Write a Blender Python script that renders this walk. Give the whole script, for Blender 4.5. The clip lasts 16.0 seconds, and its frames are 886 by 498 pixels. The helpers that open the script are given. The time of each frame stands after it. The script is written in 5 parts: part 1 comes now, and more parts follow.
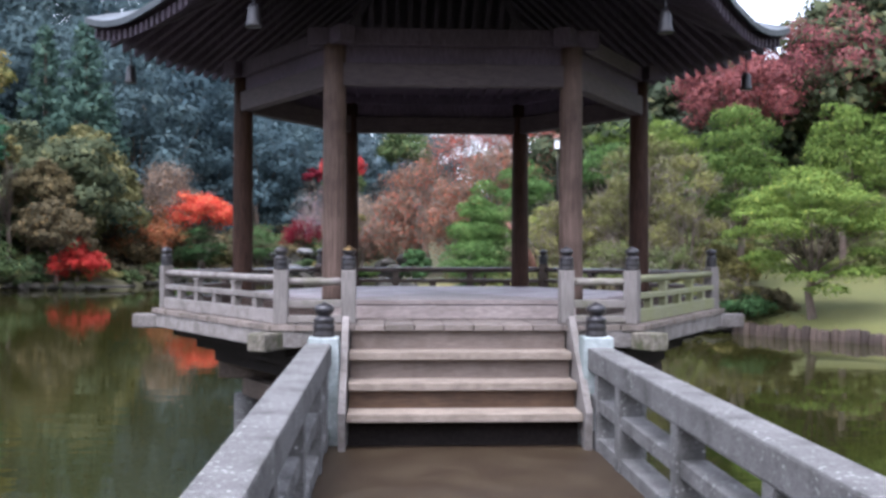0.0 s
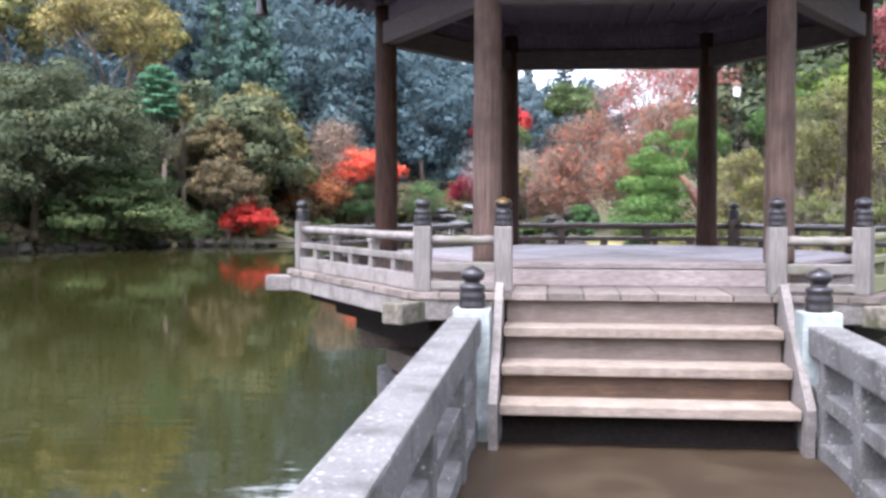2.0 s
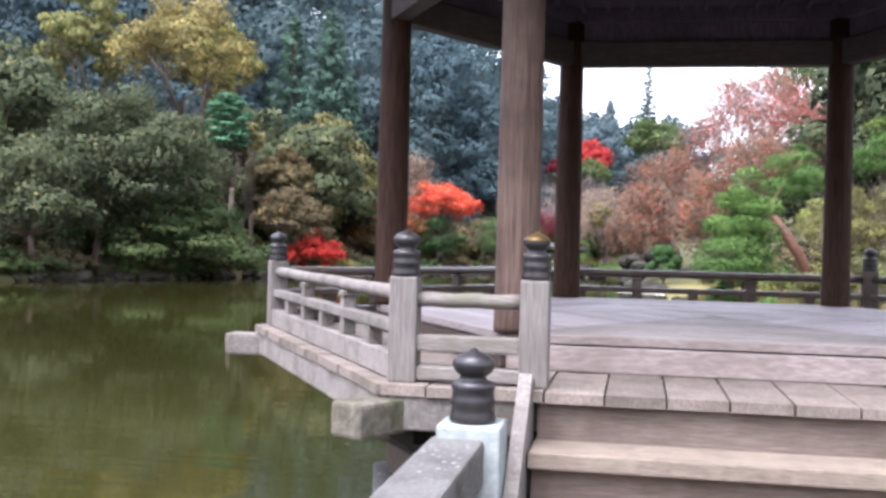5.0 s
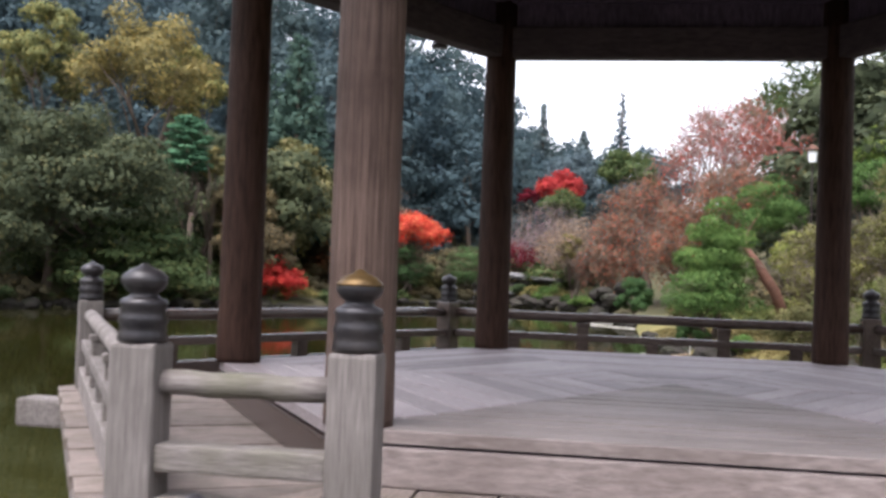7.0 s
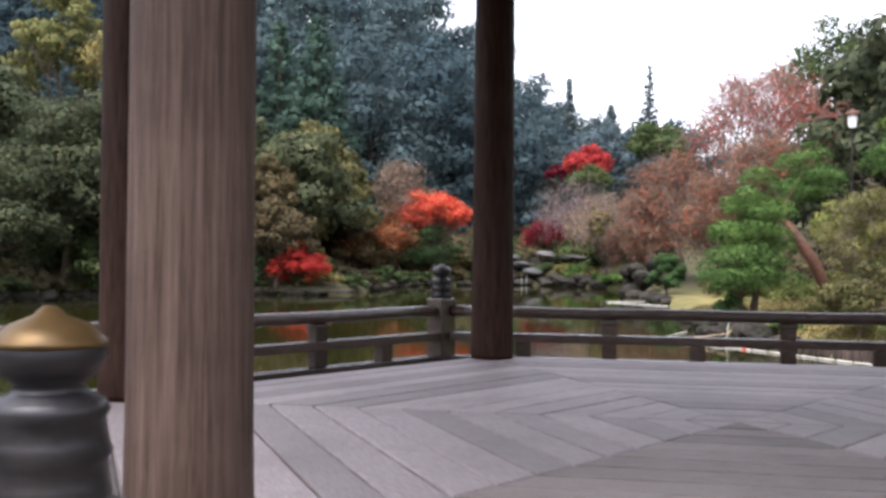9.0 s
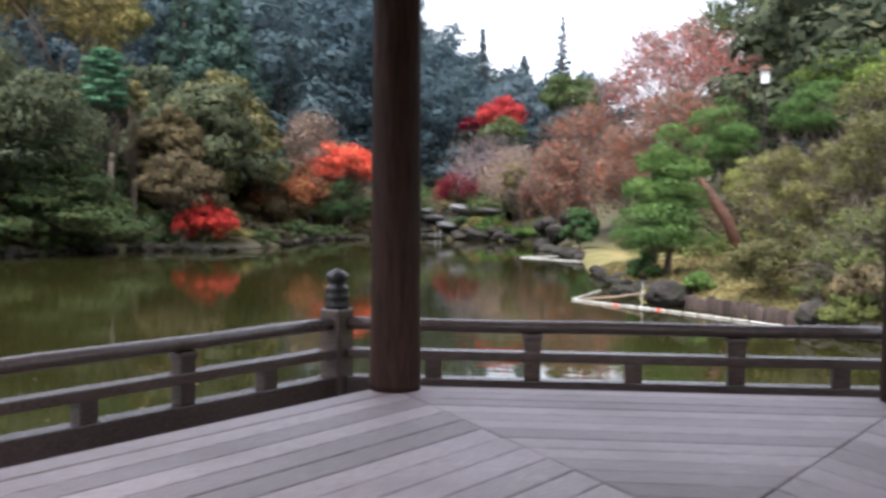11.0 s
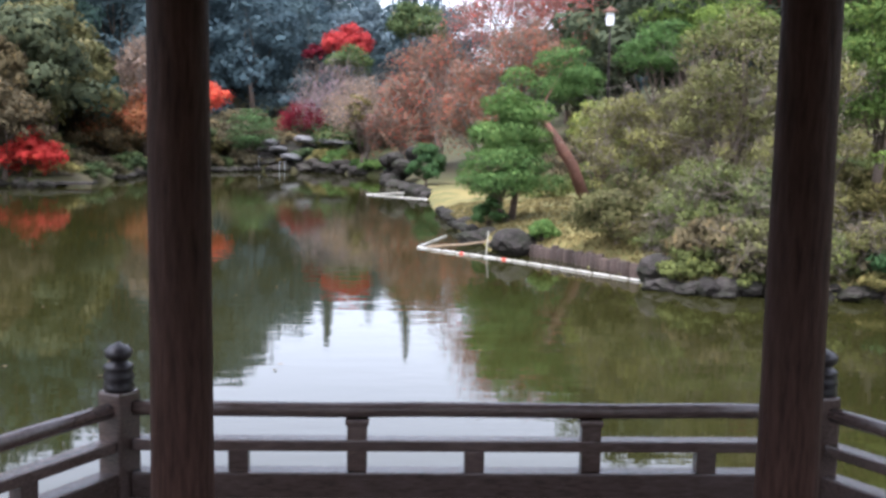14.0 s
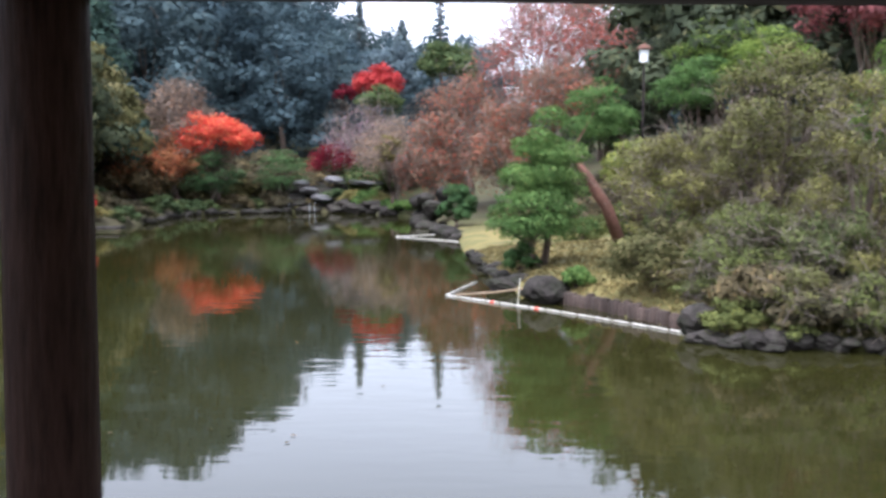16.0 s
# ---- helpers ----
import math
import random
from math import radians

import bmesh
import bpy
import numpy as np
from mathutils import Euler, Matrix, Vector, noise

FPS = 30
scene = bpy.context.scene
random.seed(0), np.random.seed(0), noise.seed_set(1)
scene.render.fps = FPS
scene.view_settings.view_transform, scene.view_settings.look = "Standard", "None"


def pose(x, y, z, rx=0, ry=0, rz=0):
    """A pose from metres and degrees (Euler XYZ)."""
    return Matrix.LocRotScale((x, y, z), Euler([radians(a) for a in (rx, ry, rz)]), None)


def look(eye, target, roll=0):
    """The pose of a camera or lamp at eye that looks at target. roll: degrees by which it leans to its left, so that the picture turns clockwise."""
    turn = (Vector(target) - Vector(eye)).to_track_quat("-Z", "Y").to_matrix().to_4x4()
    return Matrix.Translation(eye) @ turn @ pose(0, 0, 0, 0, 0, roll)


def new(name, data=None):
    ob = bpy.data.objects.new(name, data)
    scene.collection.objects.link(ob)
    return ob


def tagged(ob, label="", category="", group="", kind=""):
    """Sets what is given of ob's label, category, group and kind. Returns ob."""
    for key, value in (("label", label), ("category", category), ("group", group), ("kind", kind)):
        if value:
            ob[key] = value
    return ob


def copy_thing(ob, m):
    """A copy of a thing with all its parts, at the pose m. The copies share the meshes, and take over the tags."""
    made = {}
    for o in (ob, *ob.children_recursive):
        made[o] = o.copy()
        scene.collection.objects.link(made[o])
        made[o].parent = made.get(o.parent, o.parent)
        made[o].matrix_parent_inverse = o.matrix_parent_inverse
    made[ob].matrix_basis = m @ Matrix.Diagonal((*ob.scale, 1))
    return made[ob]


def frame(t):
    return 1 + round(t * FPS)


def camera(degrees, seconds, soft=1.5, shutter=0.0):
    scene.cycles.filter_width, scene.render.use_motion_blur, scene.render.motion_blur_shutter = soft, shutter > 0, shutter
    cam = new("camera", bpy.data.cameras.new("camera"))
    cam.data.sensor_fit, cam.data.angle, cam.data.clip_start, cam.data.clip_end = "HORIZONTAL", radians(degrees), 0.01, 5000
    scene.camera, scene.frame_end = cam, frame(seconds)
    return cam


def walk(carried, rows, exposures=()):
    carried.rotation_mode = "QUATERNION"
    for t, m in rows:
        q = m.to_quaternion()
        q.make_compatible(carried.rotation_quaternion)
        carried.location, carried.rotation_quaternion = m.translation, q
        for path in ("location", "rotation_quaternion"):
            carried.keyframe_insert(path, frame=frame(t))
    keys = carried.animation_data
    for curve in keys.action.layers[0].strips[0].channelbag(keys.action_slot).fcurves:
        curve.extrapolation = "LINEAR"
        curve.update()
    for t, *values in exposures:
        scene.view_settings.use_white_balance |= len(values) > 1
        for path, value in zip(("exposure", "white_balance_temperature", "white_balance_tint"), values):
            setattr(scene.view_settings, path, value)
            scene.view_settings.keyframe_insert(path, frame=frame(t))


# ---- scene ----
# camera: seconds, place, yaw (left positive), pitch, roll
cam = camera(45.78, 16.0, soft=3.0, shutter=0.4)
PATH = [
    (0.0, -0.594, -11.633, 0.431, -2.94, 0.22, -0.17),
    (0.5, -0.635, -11.210, 0.427, -1.64, 0.01, 1.06),
    (1.0, -0.637, -10.822, 0.440, 2.99, -0.58, 0.80),
    (1.5, -0.594, -10.453, 0.430, 5.88, -1.42, -0.93),
    (2.0, -0.572, -10.031, 0.405, 6.13, -2.18, -0.04),
    (2.5, -0.537, -9.571, 0.408, 7.33, -1.65, -0.05),
    (3.0, -0.550, -9.111, 0.414, 9.29, -2.28, -0.75),
    (3.5, -0.586, -8.654, 0.443, 8.74, -1.13, 0.02),
    (3.7, -0.590, -8.467, 0.442, 9.08, 0.25, -0.53),
    (5.8, -0.440, -6.339, 0.427, 11.19, -0.43, -0.79),
    (6.0, -0.421, -6.144, 0.444, 11.46, -0.12, -0.43),
    (6.5, -0.353, -5.645, 0.465, 10.93, 0.13, -0.62),
    (7.0, -0.317, -5.198, 0.490, 9.11, 1.36, -2.07),
    (7.5, -0.331, -4.714, 0.511, 7.78, 1.53, 0.00),
    (8.0, -0.305, -4.272, 0.520, 9.93, 3.39, -0.02),
    (8.2, -0.318, -4.137, 0.523, 10.69, 1.83, -0.94),
    (10.3, -0.330, -2.935, 0.699, 10.77, -0.57, -0.00),
    (10.5, -0.347, -2.850, 0.734, 10.88, -0.96, -0.21),
    (11.0, -0.408, -2.696, 0.825, 5.98, -2.46, -0.42),
    (11.5, -0.434, -2.540, 0.929, 3.03, -2.90, -1.68),
    (12.0, -0.385, -2.414, 1.016, 2.35, -3.03, -0.99),
    (12.5, -0.374, -2.298, 1.142, 3.68, -4.46, -0.89),
    (13.0, -0.360, -2.135, 1.225, 1.64, -5.46, -0.30),
    (13.5, -0.366, -1.956, 1.346, -2.03, -6.28, -0.97),
    (14.0, -0.332, -1.781, 1.399, -2.38, -6.45, -0.97),
    (14.5, -0.273, -1.524, 1.506, -1.98, -3.73, -2.66),
    (15.0, -0.232, -1.253, 1.571, -1.16, -5.63, -2.78),
    (15.5, -0.206, -0.938, 1.584, -2.70, -4.61, -0.83),
    (16.0, -0.182, -0.602, 1.576, -0.52, -4.46, -0.33),
]


def carried(x, y, z, yaw, pitch, roll):
    return pose(x, y, z, 0, 0, yaw) @ pose(0, 0, 0, 90 + pitch) @ pose(0, 0, 0, 0, 0, -roll)


walk(cam, [(t, carried(*p)) for t, *p in PATH], [(0, 1.1, 5580, 16), (1.0, 1.5, 5580, 16), (2.2, 1.75, 5740, 17), (3.7, 1.72, 5740, 17), (6.0, 1.25, 6080, 16), (7.0, 0.88, 6200, 16), (8.2, 0.85, 6200, 16), (10.5, 0.95, 6080, 16), (12.5, 1.25, 5760, 16), (14.0, 1.18, 5700, 17), (14.5, 1.05, 5700, 17), (16, 1.05, 5650, 17)])

# ---- world and light: an overcast autumn afternoon ----
world = bpy.data.worlds.new("overcast_sky")
scene.world = world
world.use_nodes = True
wn = world.node_tree.nodes
sky = wn.new("ShaderNodeTexSky")
sky.sky_type, sky.sun_disc = "NISHITA", False
sky.sun_elevation, sky.sun_rotation = radians(66), radians(-150)
sky.air_density, sky.dust_density = 1.0, 4.0
veil = wn.new("ShaderNodeHueSaturation")
veil.inputs["Saturation"].default_value = 0.22
world.node_tree.links.new(sky.outputs[0], veil.inputs["Color"])
world.node_tree.links.new(veil.outputs[0], wn["Background"].inputs["Color"])
wn["Background"].inputs["Strength"].default_value = 0.33
sun_data = bpy.data.lights.new("sun", "SUN")
sun_data.energy, sun_data.angle, sun_data.color = 1.4, radians(50), (1.0, 0.96, 0.9)
sun = new("sun", sun_data)
sun.matrix_world = look((-10, -17, 45), (0, 0, 0))


# ---- materials ----
def ramp(nt, source, stops):
    node = nt.nodes.new("ShaderNodeValToRGB")
    els = node.color_ramp.elements
    while len(els) < len(stops):
        els.new(0.5)
    for e, (p, c) in zip(els, stops):
        e.position, e.color = p, (*c, 1)
    nt.links.new(source, node.inputs[0])
    return node.outputs[0]


def noise_node(nt, scale, detail=4, rough=0.55, stretch=(1, 1, 1), coords="Object"):
    tc = nt.nodes.new("ShaderNodeTexCoord")
    mp = nt.nodes.new("ShaderNodeMapping")
    mp.inputs["Scale"].default_value = stretch
    nz = nt.nodes.new("ShaderNodeTexNoise")
    nz.inputs["Scale"].default_value, nz.inputs["Detail"].default_value, nz.inputs["Roughness"].default_value = scale, detail, rough
    nt.links.new(tc.outputs[coords], mp.inputs[0])
    nt.links.new(mp.outputs[0], nz.inputs["Vector"])
    return nz.outputs["Fac"]


def mixed(nt, fac, a, b, mode="MIX"):
    m = nt.nodes.new("ShaderNodeMix")
    m.data_type, m.blend_type = "RGBA", mode
    for sock, v in ((m.inputs[0], fac), (m.inputs[6], a), (m.inputs[7], b)):
        if isinstance(v, (int, float)):
            sock.default_value = v
        elif isinstance(v, tuple):
            sock.default_value = (*v, 1)
        else:
            nt.links.new(v, sock)
    return m.outputs[2]


def surface(name, dark, light, stain, fine=40, broad=1.5, stretch=(1, 1, 1), rough=0.75, bump=0.3, stained=0.5, metal=0.0, pieces=0.0, gloss=0.25):
    """A weathered surface: grain between dark and light, broad stains over it, each piece a little lighter or darker."""
    m = bpy.data.materials.new(name)
    m.use_nodes = True
    nt = m.node_tree
    b = nt.nodes["Principled BSDF"]
    grain = noise_node(nt, fine, 6, 0.65, stretch)
    col = ramp(nt, grain, [(0.3, dark), (0.7, light)])
    patches = noise_node(nt, broad, 5, 0.6)
    fac = ramp(nt, patches, [(0.42, (0, 0, 0)), (0.68, (stained,) * 3)])
    col = mixed(nt, fac, col, stain)
    if pieces:
        info = nt.nodes.new("ShaderNodeObjectInfo")
        tone = ramp(nt, info.outputs["Random"], [(0, (1 - pieces,) * 3), (1, (1 + pieces * 0.6,) * 3)])
        col = mixed(nt, 1.0, col, tone, "MULTIPLY")
    nt.links.new(col, b.inputs["Base Color"])
    b.inputs["Roughness"].default_value, b.inputs["Metallic"].default_value, b.inputs["Specular IOR Level"].default_value = rough, metal, gloss
    bp = nt.nodes.new("ShaderNodeBump")
    bp.inputs["Strength"].default_value, bp.inputs["Distance"].default_value = bump, 0.01
    nt.links.new(grain, bp.inputs["Height"])
    nt.links.new(bp.outputs[0], b.inputs["Normal"])
    return m


def leafy(name, dark, light, odd, odd_share=0.15, gloss=0.08):
    """Foliage: every leaf has its own tone; broad drifts of colour through the crown; light passes through."""
    m = bpy.data.materials.new(name)
    m.use_nodes = True
    nt = m.node_tree
    b = nt.nodes["Principled BSDF"]
    geo = nt.nodes.new("ShaderNodeNewGeometry")
    dark = tuple(0.7 * p + 0.3 * q for p, q in zip(dark, light))
    dark, light, odd = ((0.72 * r, 0.72 * g, 0.72 * b2 + 0.11 * g) for r, g, b2 in (dark, light, odd))
    col = ramp(nt, geo.outputs["Random Per Island"], [(0.0, dark), (1 - odd_share, light), (1.0, odd)])
    drift = ramp(nt, noise_node(nt, 0.9, 3, 0.5), [(0.3, (0.6, 0.62, 0.6)), (0.7, (1.25, 1.2, 1.1))])
    col = mixed(nt, 1.0, col, drift, "MULTIPLY")
    info = nt.nodes.new("ShaderNodeObjectInfo")
    tone = ramp(nt, info.outputs["Random"], [(0, (0.8, 0.82, 0.85)), (1, (1.2, 1.12, 1.0))])
    col = mixed(nt, 1.0, col, tone, "MULTIPLY")
    nt.links.new(col, b.inputs["Base Color"])
    b.inputs["Roughness"].default_value, b.inputs["Specular IOR Level"].default_value = 0.75, gloss
    tr = nt.nodes.new("ShaderNodeBsdfTranslucent")
    nt.links.new(col, tr.inputs["Color"])
    mx = nt.nodes.new("ShaderNodeMixShader")
    mx.inputs[0].default_value = 0.3
    nt.links.new(b.outputs[0], mx.inputs[1])
    nt.links.new(tr.outputs[0], mx.inputs[2])
    nt.links.new(mx.outputs[0], nt.nodes["Material Output"].inputs["Surface"])
    return m


def water_surface():
    m = bpy.data.materials.new("pond_water")
    m.use_nodes = True
    nt = m.node_tree
    b = nt.nodes["Principled BSDF"]
    murk = noise_node(nt, 0.12, 3)
    nt.links.new(ramp(nt, murk, [(0.3, (0.013, 0.0128, 0.0035)), (0.7, (0.021, 0.0203, 0.0055))]), b.inputs["Base Color"])
    b.inputs["Roughness"].default_value, b.inputs["IOR"].default_value = 0.025, 1.42
    ripple = noise_node(nt, 1.6, 3, 0.5, (0.5, 1.3, 1))
    calm = noise_node(nt, 0.1, 2)
    height = mixed(nt, 1.0, ramp(nt, ripple, [(0, (0, 0, 0)), (1, (1, 1, 1))]), ramp(nt, calm, [(0.4, (0.25,) * 3), (0.65, (1, 1, 1))]), "MULTIPLY")
    bp = nt.nodes.new("ShaderNodeBump")
    bp.inputs["Strength"].default_value, bp.inputs["Distance"].default_value = 0.12, 0.06
    nt.links.new(height, bp.inputs["Height"])
    nt.links.new(bp.outputs[0], b.inputs["Normal"])
    return m


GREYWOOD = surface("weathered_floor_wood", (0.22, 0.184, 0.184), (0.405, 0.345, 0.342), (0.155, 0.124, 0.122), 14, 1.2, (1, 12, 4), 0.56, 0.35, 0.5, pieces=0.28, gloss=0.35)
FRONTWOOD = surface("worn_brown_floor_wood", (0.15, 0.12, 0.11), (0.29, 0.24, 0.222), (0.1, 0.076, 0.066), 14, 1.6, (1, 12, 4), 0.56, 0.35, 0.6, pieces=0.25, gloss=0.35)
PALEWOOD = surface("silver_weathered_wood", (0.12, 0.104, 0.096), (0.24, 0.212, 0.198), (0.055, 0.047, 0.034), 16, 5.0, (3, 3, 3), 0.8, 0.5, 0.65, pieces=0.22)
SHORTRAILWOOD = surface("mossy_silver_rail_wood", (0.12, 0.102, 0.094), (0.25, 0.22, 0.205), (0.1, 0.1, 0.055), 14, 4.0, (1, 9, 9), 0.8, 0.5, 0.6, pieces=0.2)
MOSSWOOD = surface("mossy_rotting_wood", (0.06, 0.052, 0.04), (0.19, 0.165, 0.135), (0.045, 0.05, 0.018), 22, 9.0, (1, 1, 1), 0.85, 0.8, 0.8, pieces=0.2)
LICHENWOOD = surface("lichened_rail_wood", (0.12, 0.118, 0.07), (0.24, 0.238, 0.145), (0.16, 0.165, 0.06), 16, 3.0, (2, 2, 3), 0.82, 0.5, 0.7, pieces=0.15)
# near-black timber: under-deck rings, lamp pole, and painted shade on the bottom riser
UNDERWOOD = surface("near_black_timber", (0.008, 0.006, 0.006), (0.024, 0.018, 0.016), (0.006, 0.005, 0.004), 12, 1.6, (3, 3, 3), 0.75, 0.4, 0.5, gloss=0.1)
GIRDERWOOD = surface("brown_girder_timber", (0.06, 0.045, 0.036), (0.15, 0.118, 0.098), (0.03, 0.024, 0.018), 12, 2.0, (3, 3, 3), 0.75, 0.5, 0.6, gloss=0.15)
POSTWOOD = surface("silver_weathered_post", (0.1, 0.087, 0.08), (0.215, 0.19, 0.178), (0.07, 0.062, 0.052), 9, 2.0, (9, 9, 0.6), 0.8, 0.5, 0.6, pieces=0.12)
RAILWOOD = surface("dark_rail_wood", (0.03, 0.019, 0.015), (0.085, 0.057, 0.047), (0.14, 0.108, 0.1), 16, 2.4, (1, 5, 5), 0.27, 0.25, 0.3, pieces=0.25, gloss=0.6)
STAIRWOOD = surface("worn_stair_wood", (0.15, 0.115, 0.09), (0.3, 0.245, 0.2), (0.07, 0.052, 0.038), 18, 7.0, (1, 14, 14), 0.6, 0.5, 0.45, pieces=0.12)
# darker than the treads: shade below the nosings is put into the riser colour
RISERWOOD = surface("brown_shaded_riser_wood", (0.1, 0.075, 0.062), (0.19, 0.148, 0.126), (0.06, 0.042, 0.03), 12, 5.0, (0.7, 10, 10), 0.6, 0.5, 0.5, pieces=0.15)
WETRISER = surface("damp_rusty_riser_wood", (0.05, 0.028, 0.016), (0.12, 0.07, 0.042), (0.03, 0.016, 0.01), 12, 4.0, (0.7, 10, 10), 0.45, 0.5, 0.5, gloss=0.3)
# the purple lift of this timber is veiling lens haze, put into the colour
DARKWOOD = surface("dark_aged_timber", (0.04, 0.029, 0.043), (0.105, 0.078, 0.105), (0.028, 0.021, 0.028), 12, 1.4, (4, 4, 1), 0.7, 0.4, 0.5, pieces=0.1)
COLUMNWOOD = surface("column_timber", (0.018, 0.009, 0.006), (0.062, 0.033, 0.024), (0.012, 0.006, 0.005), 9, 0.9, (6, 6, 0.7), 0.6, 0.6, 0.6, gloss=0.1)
# front columns: paler by weathering and by outdoor light put into the colour
LITWORNWOOD = surface("lit_weathered_column", (0.045, 0.027, 0.02), (0.165, 0.11, 0.088), (0.03, 0.016, 0.012), 9, 2.2, (9, 9, 0.35), 0.62, 0.7, 0.75, gloss=0.2)
BEAMWOOD = surface("beam_timber", (0.036, 0.026, 0.028), (0.08, 0.06, 0.06), (0.024, 0.018, 0.02), 12, 1.2, (1, 4, 4), 0.65, 0.4, 0.5)
PLANKWOOD = surface("worn_verandah_plank", (0.125, 0.098, 0.084), (0.25, 0.205, 0.182), (0.07, 0.06, 0.04), 13, 6.0, (9, 1, 4), 0.68, 0.5, 0.6, pieces=0.25)


def lichen_concrete():
    """Grey concrete, finely pitted, with small pale lichen spots and dark weather streaks."""
    m = surface("lichened_concrete", (0.066, 0.062, 0.06), (0.158, 0.149, 0.145), (0.036, 0.034, 0.031), 70, 4.0, (1, 1, 1), 0.85, 0.8, 0.75)
    nt = m.node_tree
    b = nt.nodes["Principled BSDF"]
    ground = b.inputs["Base Color"].links[0].from_socket
    tc = nt.nodes.new("ShaderNodeTexCoord")
    cells = nt.nodes.new("ShaderNodeTexVoronoi")
    cells.inputs["Scale"].default_value = 26
    nt.links.new(tc.outputs["Object"], cells.inputs["Vector"])
    spots = ramp(nt, cells.outputs["Distance"], [(0.14, (0.75, 0.75, 0.75)), (0.3, (0, 0, 0))])
    patchy = ramp(nt, noise_node(nt, 5, 4, 0.6), [(0.42, (0, 0, 0)), (0.62, (1, 1, 1))])
    nt.links.new(mixed(nt, mixed(nt, 1.0, spots, patchy, "MULTIPLY"), ground, (0.33, 0.325, 0.31)), b.inputs["Base Color"])
    return m


CONCRETE = lichen_concrete()
NEWELSTONE = surface("pale_mossy_concrete", (0.192, 0.208, 0.208), (0.336, 0.360, 0.352), (0.104, 0.136, 0.120), 30, 3.0, (1, 1, 1), 0.85, 0.45, 0.6)
BRIDGEFLOOR = surface("wet_bridge_floor", (0.013, 0.008, 0.0045), (0.037, 0.024, 0.0135), (0.055, 0.041, 0.024), 40, 3.5, (1, 1, 1), 0.42, 0.4, 0.5, gloss=0.28)
BLACKMETAL = surface("dark_bronze", (0.010, 0.009, 0.011), (0.03, 0.027, 0.03), (0.045, 0.037, 0.033), 20, 6, (1, 1, 1), 0.38, 0.15, 0.5, metal=0.25, gloss=0.45)
WORNBRASS = surface("worn_brass", (0.06, 0.035, 0.015), (0.24, 0.15, 0.055), (0.03, 0.02, 0.014), 9, 9, (1, 1, 1), 0.4, 0.15, 0.75, metal=0.6)
ROOFTILE = surface("dark_roof_tile", (0.02, 0.024, 0.028), (0.055, 0.062, 0.068), (0.015, 0.018, 0.018), 20, 1.2, (1, 1, 1), 0.4, 0.2, 0.5, gloss=0.5)


def ground_surface():
    """Leafy soil on the slopes, thin autumn grass on the near bank."""
    m = surface("wooded_ground", (0.03, 0.027, 0.013), (0.08, 0.066, 0.032), (0.045, 0.055, 0.016), 6, 0.25, (1, 1, 1), 0.9, 0.6, 0.8)
    nt = m.node_tree
    b = nt.nodes["Principled BSDF"]
    soil = b.inputs["Base Color"].links[0].from_socket
    tc = nt.nodes.new("ShaderNodeTexCoord")
    sep = nt.nodes.new("ShaderNodeSeparateXYZ")
    nt.links.new(tc.outputs["Object"], sep.inputs[0])
    east = nt.nodes.new("ShaderNodeMapRange")
    east.inputs["From Min"].default_value, east.inputs["From Max"].default_value = 62, 48
    nt.links.new(sep.outputs["Y"], east.inputs["Value"])
    right = nt.nodes.new("ShaderNodeMapRange")
    right.inputs["From Min"].default_value, right.inputs["From Max"].default_value = -2, 0
    nt.links.new(sep.outputs["X"], right.inputs["Value"])
    mul = nt.nodes.new("ShaderNodeMath")
    mul.operation = "MULTIPLY"
    nt.links.new(east.outputs[0], mul.inputs[0])
    nt.links.new(right.outputs[0], mul.inputs[1])
    blades = noise_node(nt, 25, 5, 0.7)
    patch = noise_node(nt, 0.6, 4, 0.6)
    near = nt.nodes.new("ShaderNodeMapRange")
    near.inputs["From Min"].default_value, near.inputs["From Max"].default_value = 10, 6.5
    near.inputs["To Min"].default_value = 0.12
    nt.links.new(sep.outputs["X"], near.inputs["Value"])
    straw = mixed(nt, 1.0, ramp(nt, patch, [(0.35, (0, 0, 0)), (0.65, (1, 1, 1))]), near.outputs[0], "MULTIPLY")
    grass = mixed(nt, straw, ramp(nt, blades, [(0.3, (0.04, 0.045, 0.013)), (0.7, (0.09, 0.092, 0.028))]), ramp(nt, blades, [(0.3, (0.14, 0.11, 0.03)), (0.7, (0.22, 0.175, 0.066))]))
    nt.links.new(mixed(nt, mul.outputs[0], soil, grass), b.inputs["Base Color"])
    return m


GROUND = ground_surface()
ROCK = surface("pond_rock", (0.012, 0.0105, 0.009), (0.055, 0.047, 0.041), (0.013, 0.017, 0.007), 3.5, 1.0, (1, 1, 1.5), 0.8, 1.0, 0.7, pieces=0.45, gloss=0.1)
PALEROCK = surface("pale_skylit_ledge_rock", (0.05, 0.048, 0.047), (0.15, 0.146, 0.144), (0.025, 0.025, 0.02), 3.0, 1.2, (1, 1, 2), 0.5, 1.0, 0.6, pieces=0.3, gloss=0.4)
LOG = surface("bank_log", (0.028, 0.018, 0.014), (0.075, 0.052, 0.042), (0.022, 0.02, 0.01), 12, 2, (3, 3, 1), 0.8, 0.6, 0.5, pieces=0.45)
BARK = surface("bark", (0.05, 0.035, 0.028), (0.14, 0.1, 0.08), (0.06, 0.065, 0.04), 14, 1.5, (3, 3, 0.8), 0.85, 0.8, 0.5)
REDBARK = surface("red_pine_bark", (0.065, 0.03, 0.021), (0.145, 0.07, 0.046), (0.05, 0.03, 0.02), 9, 1.5, (2, 2, 1), 0.85, 0.8, 0.5)
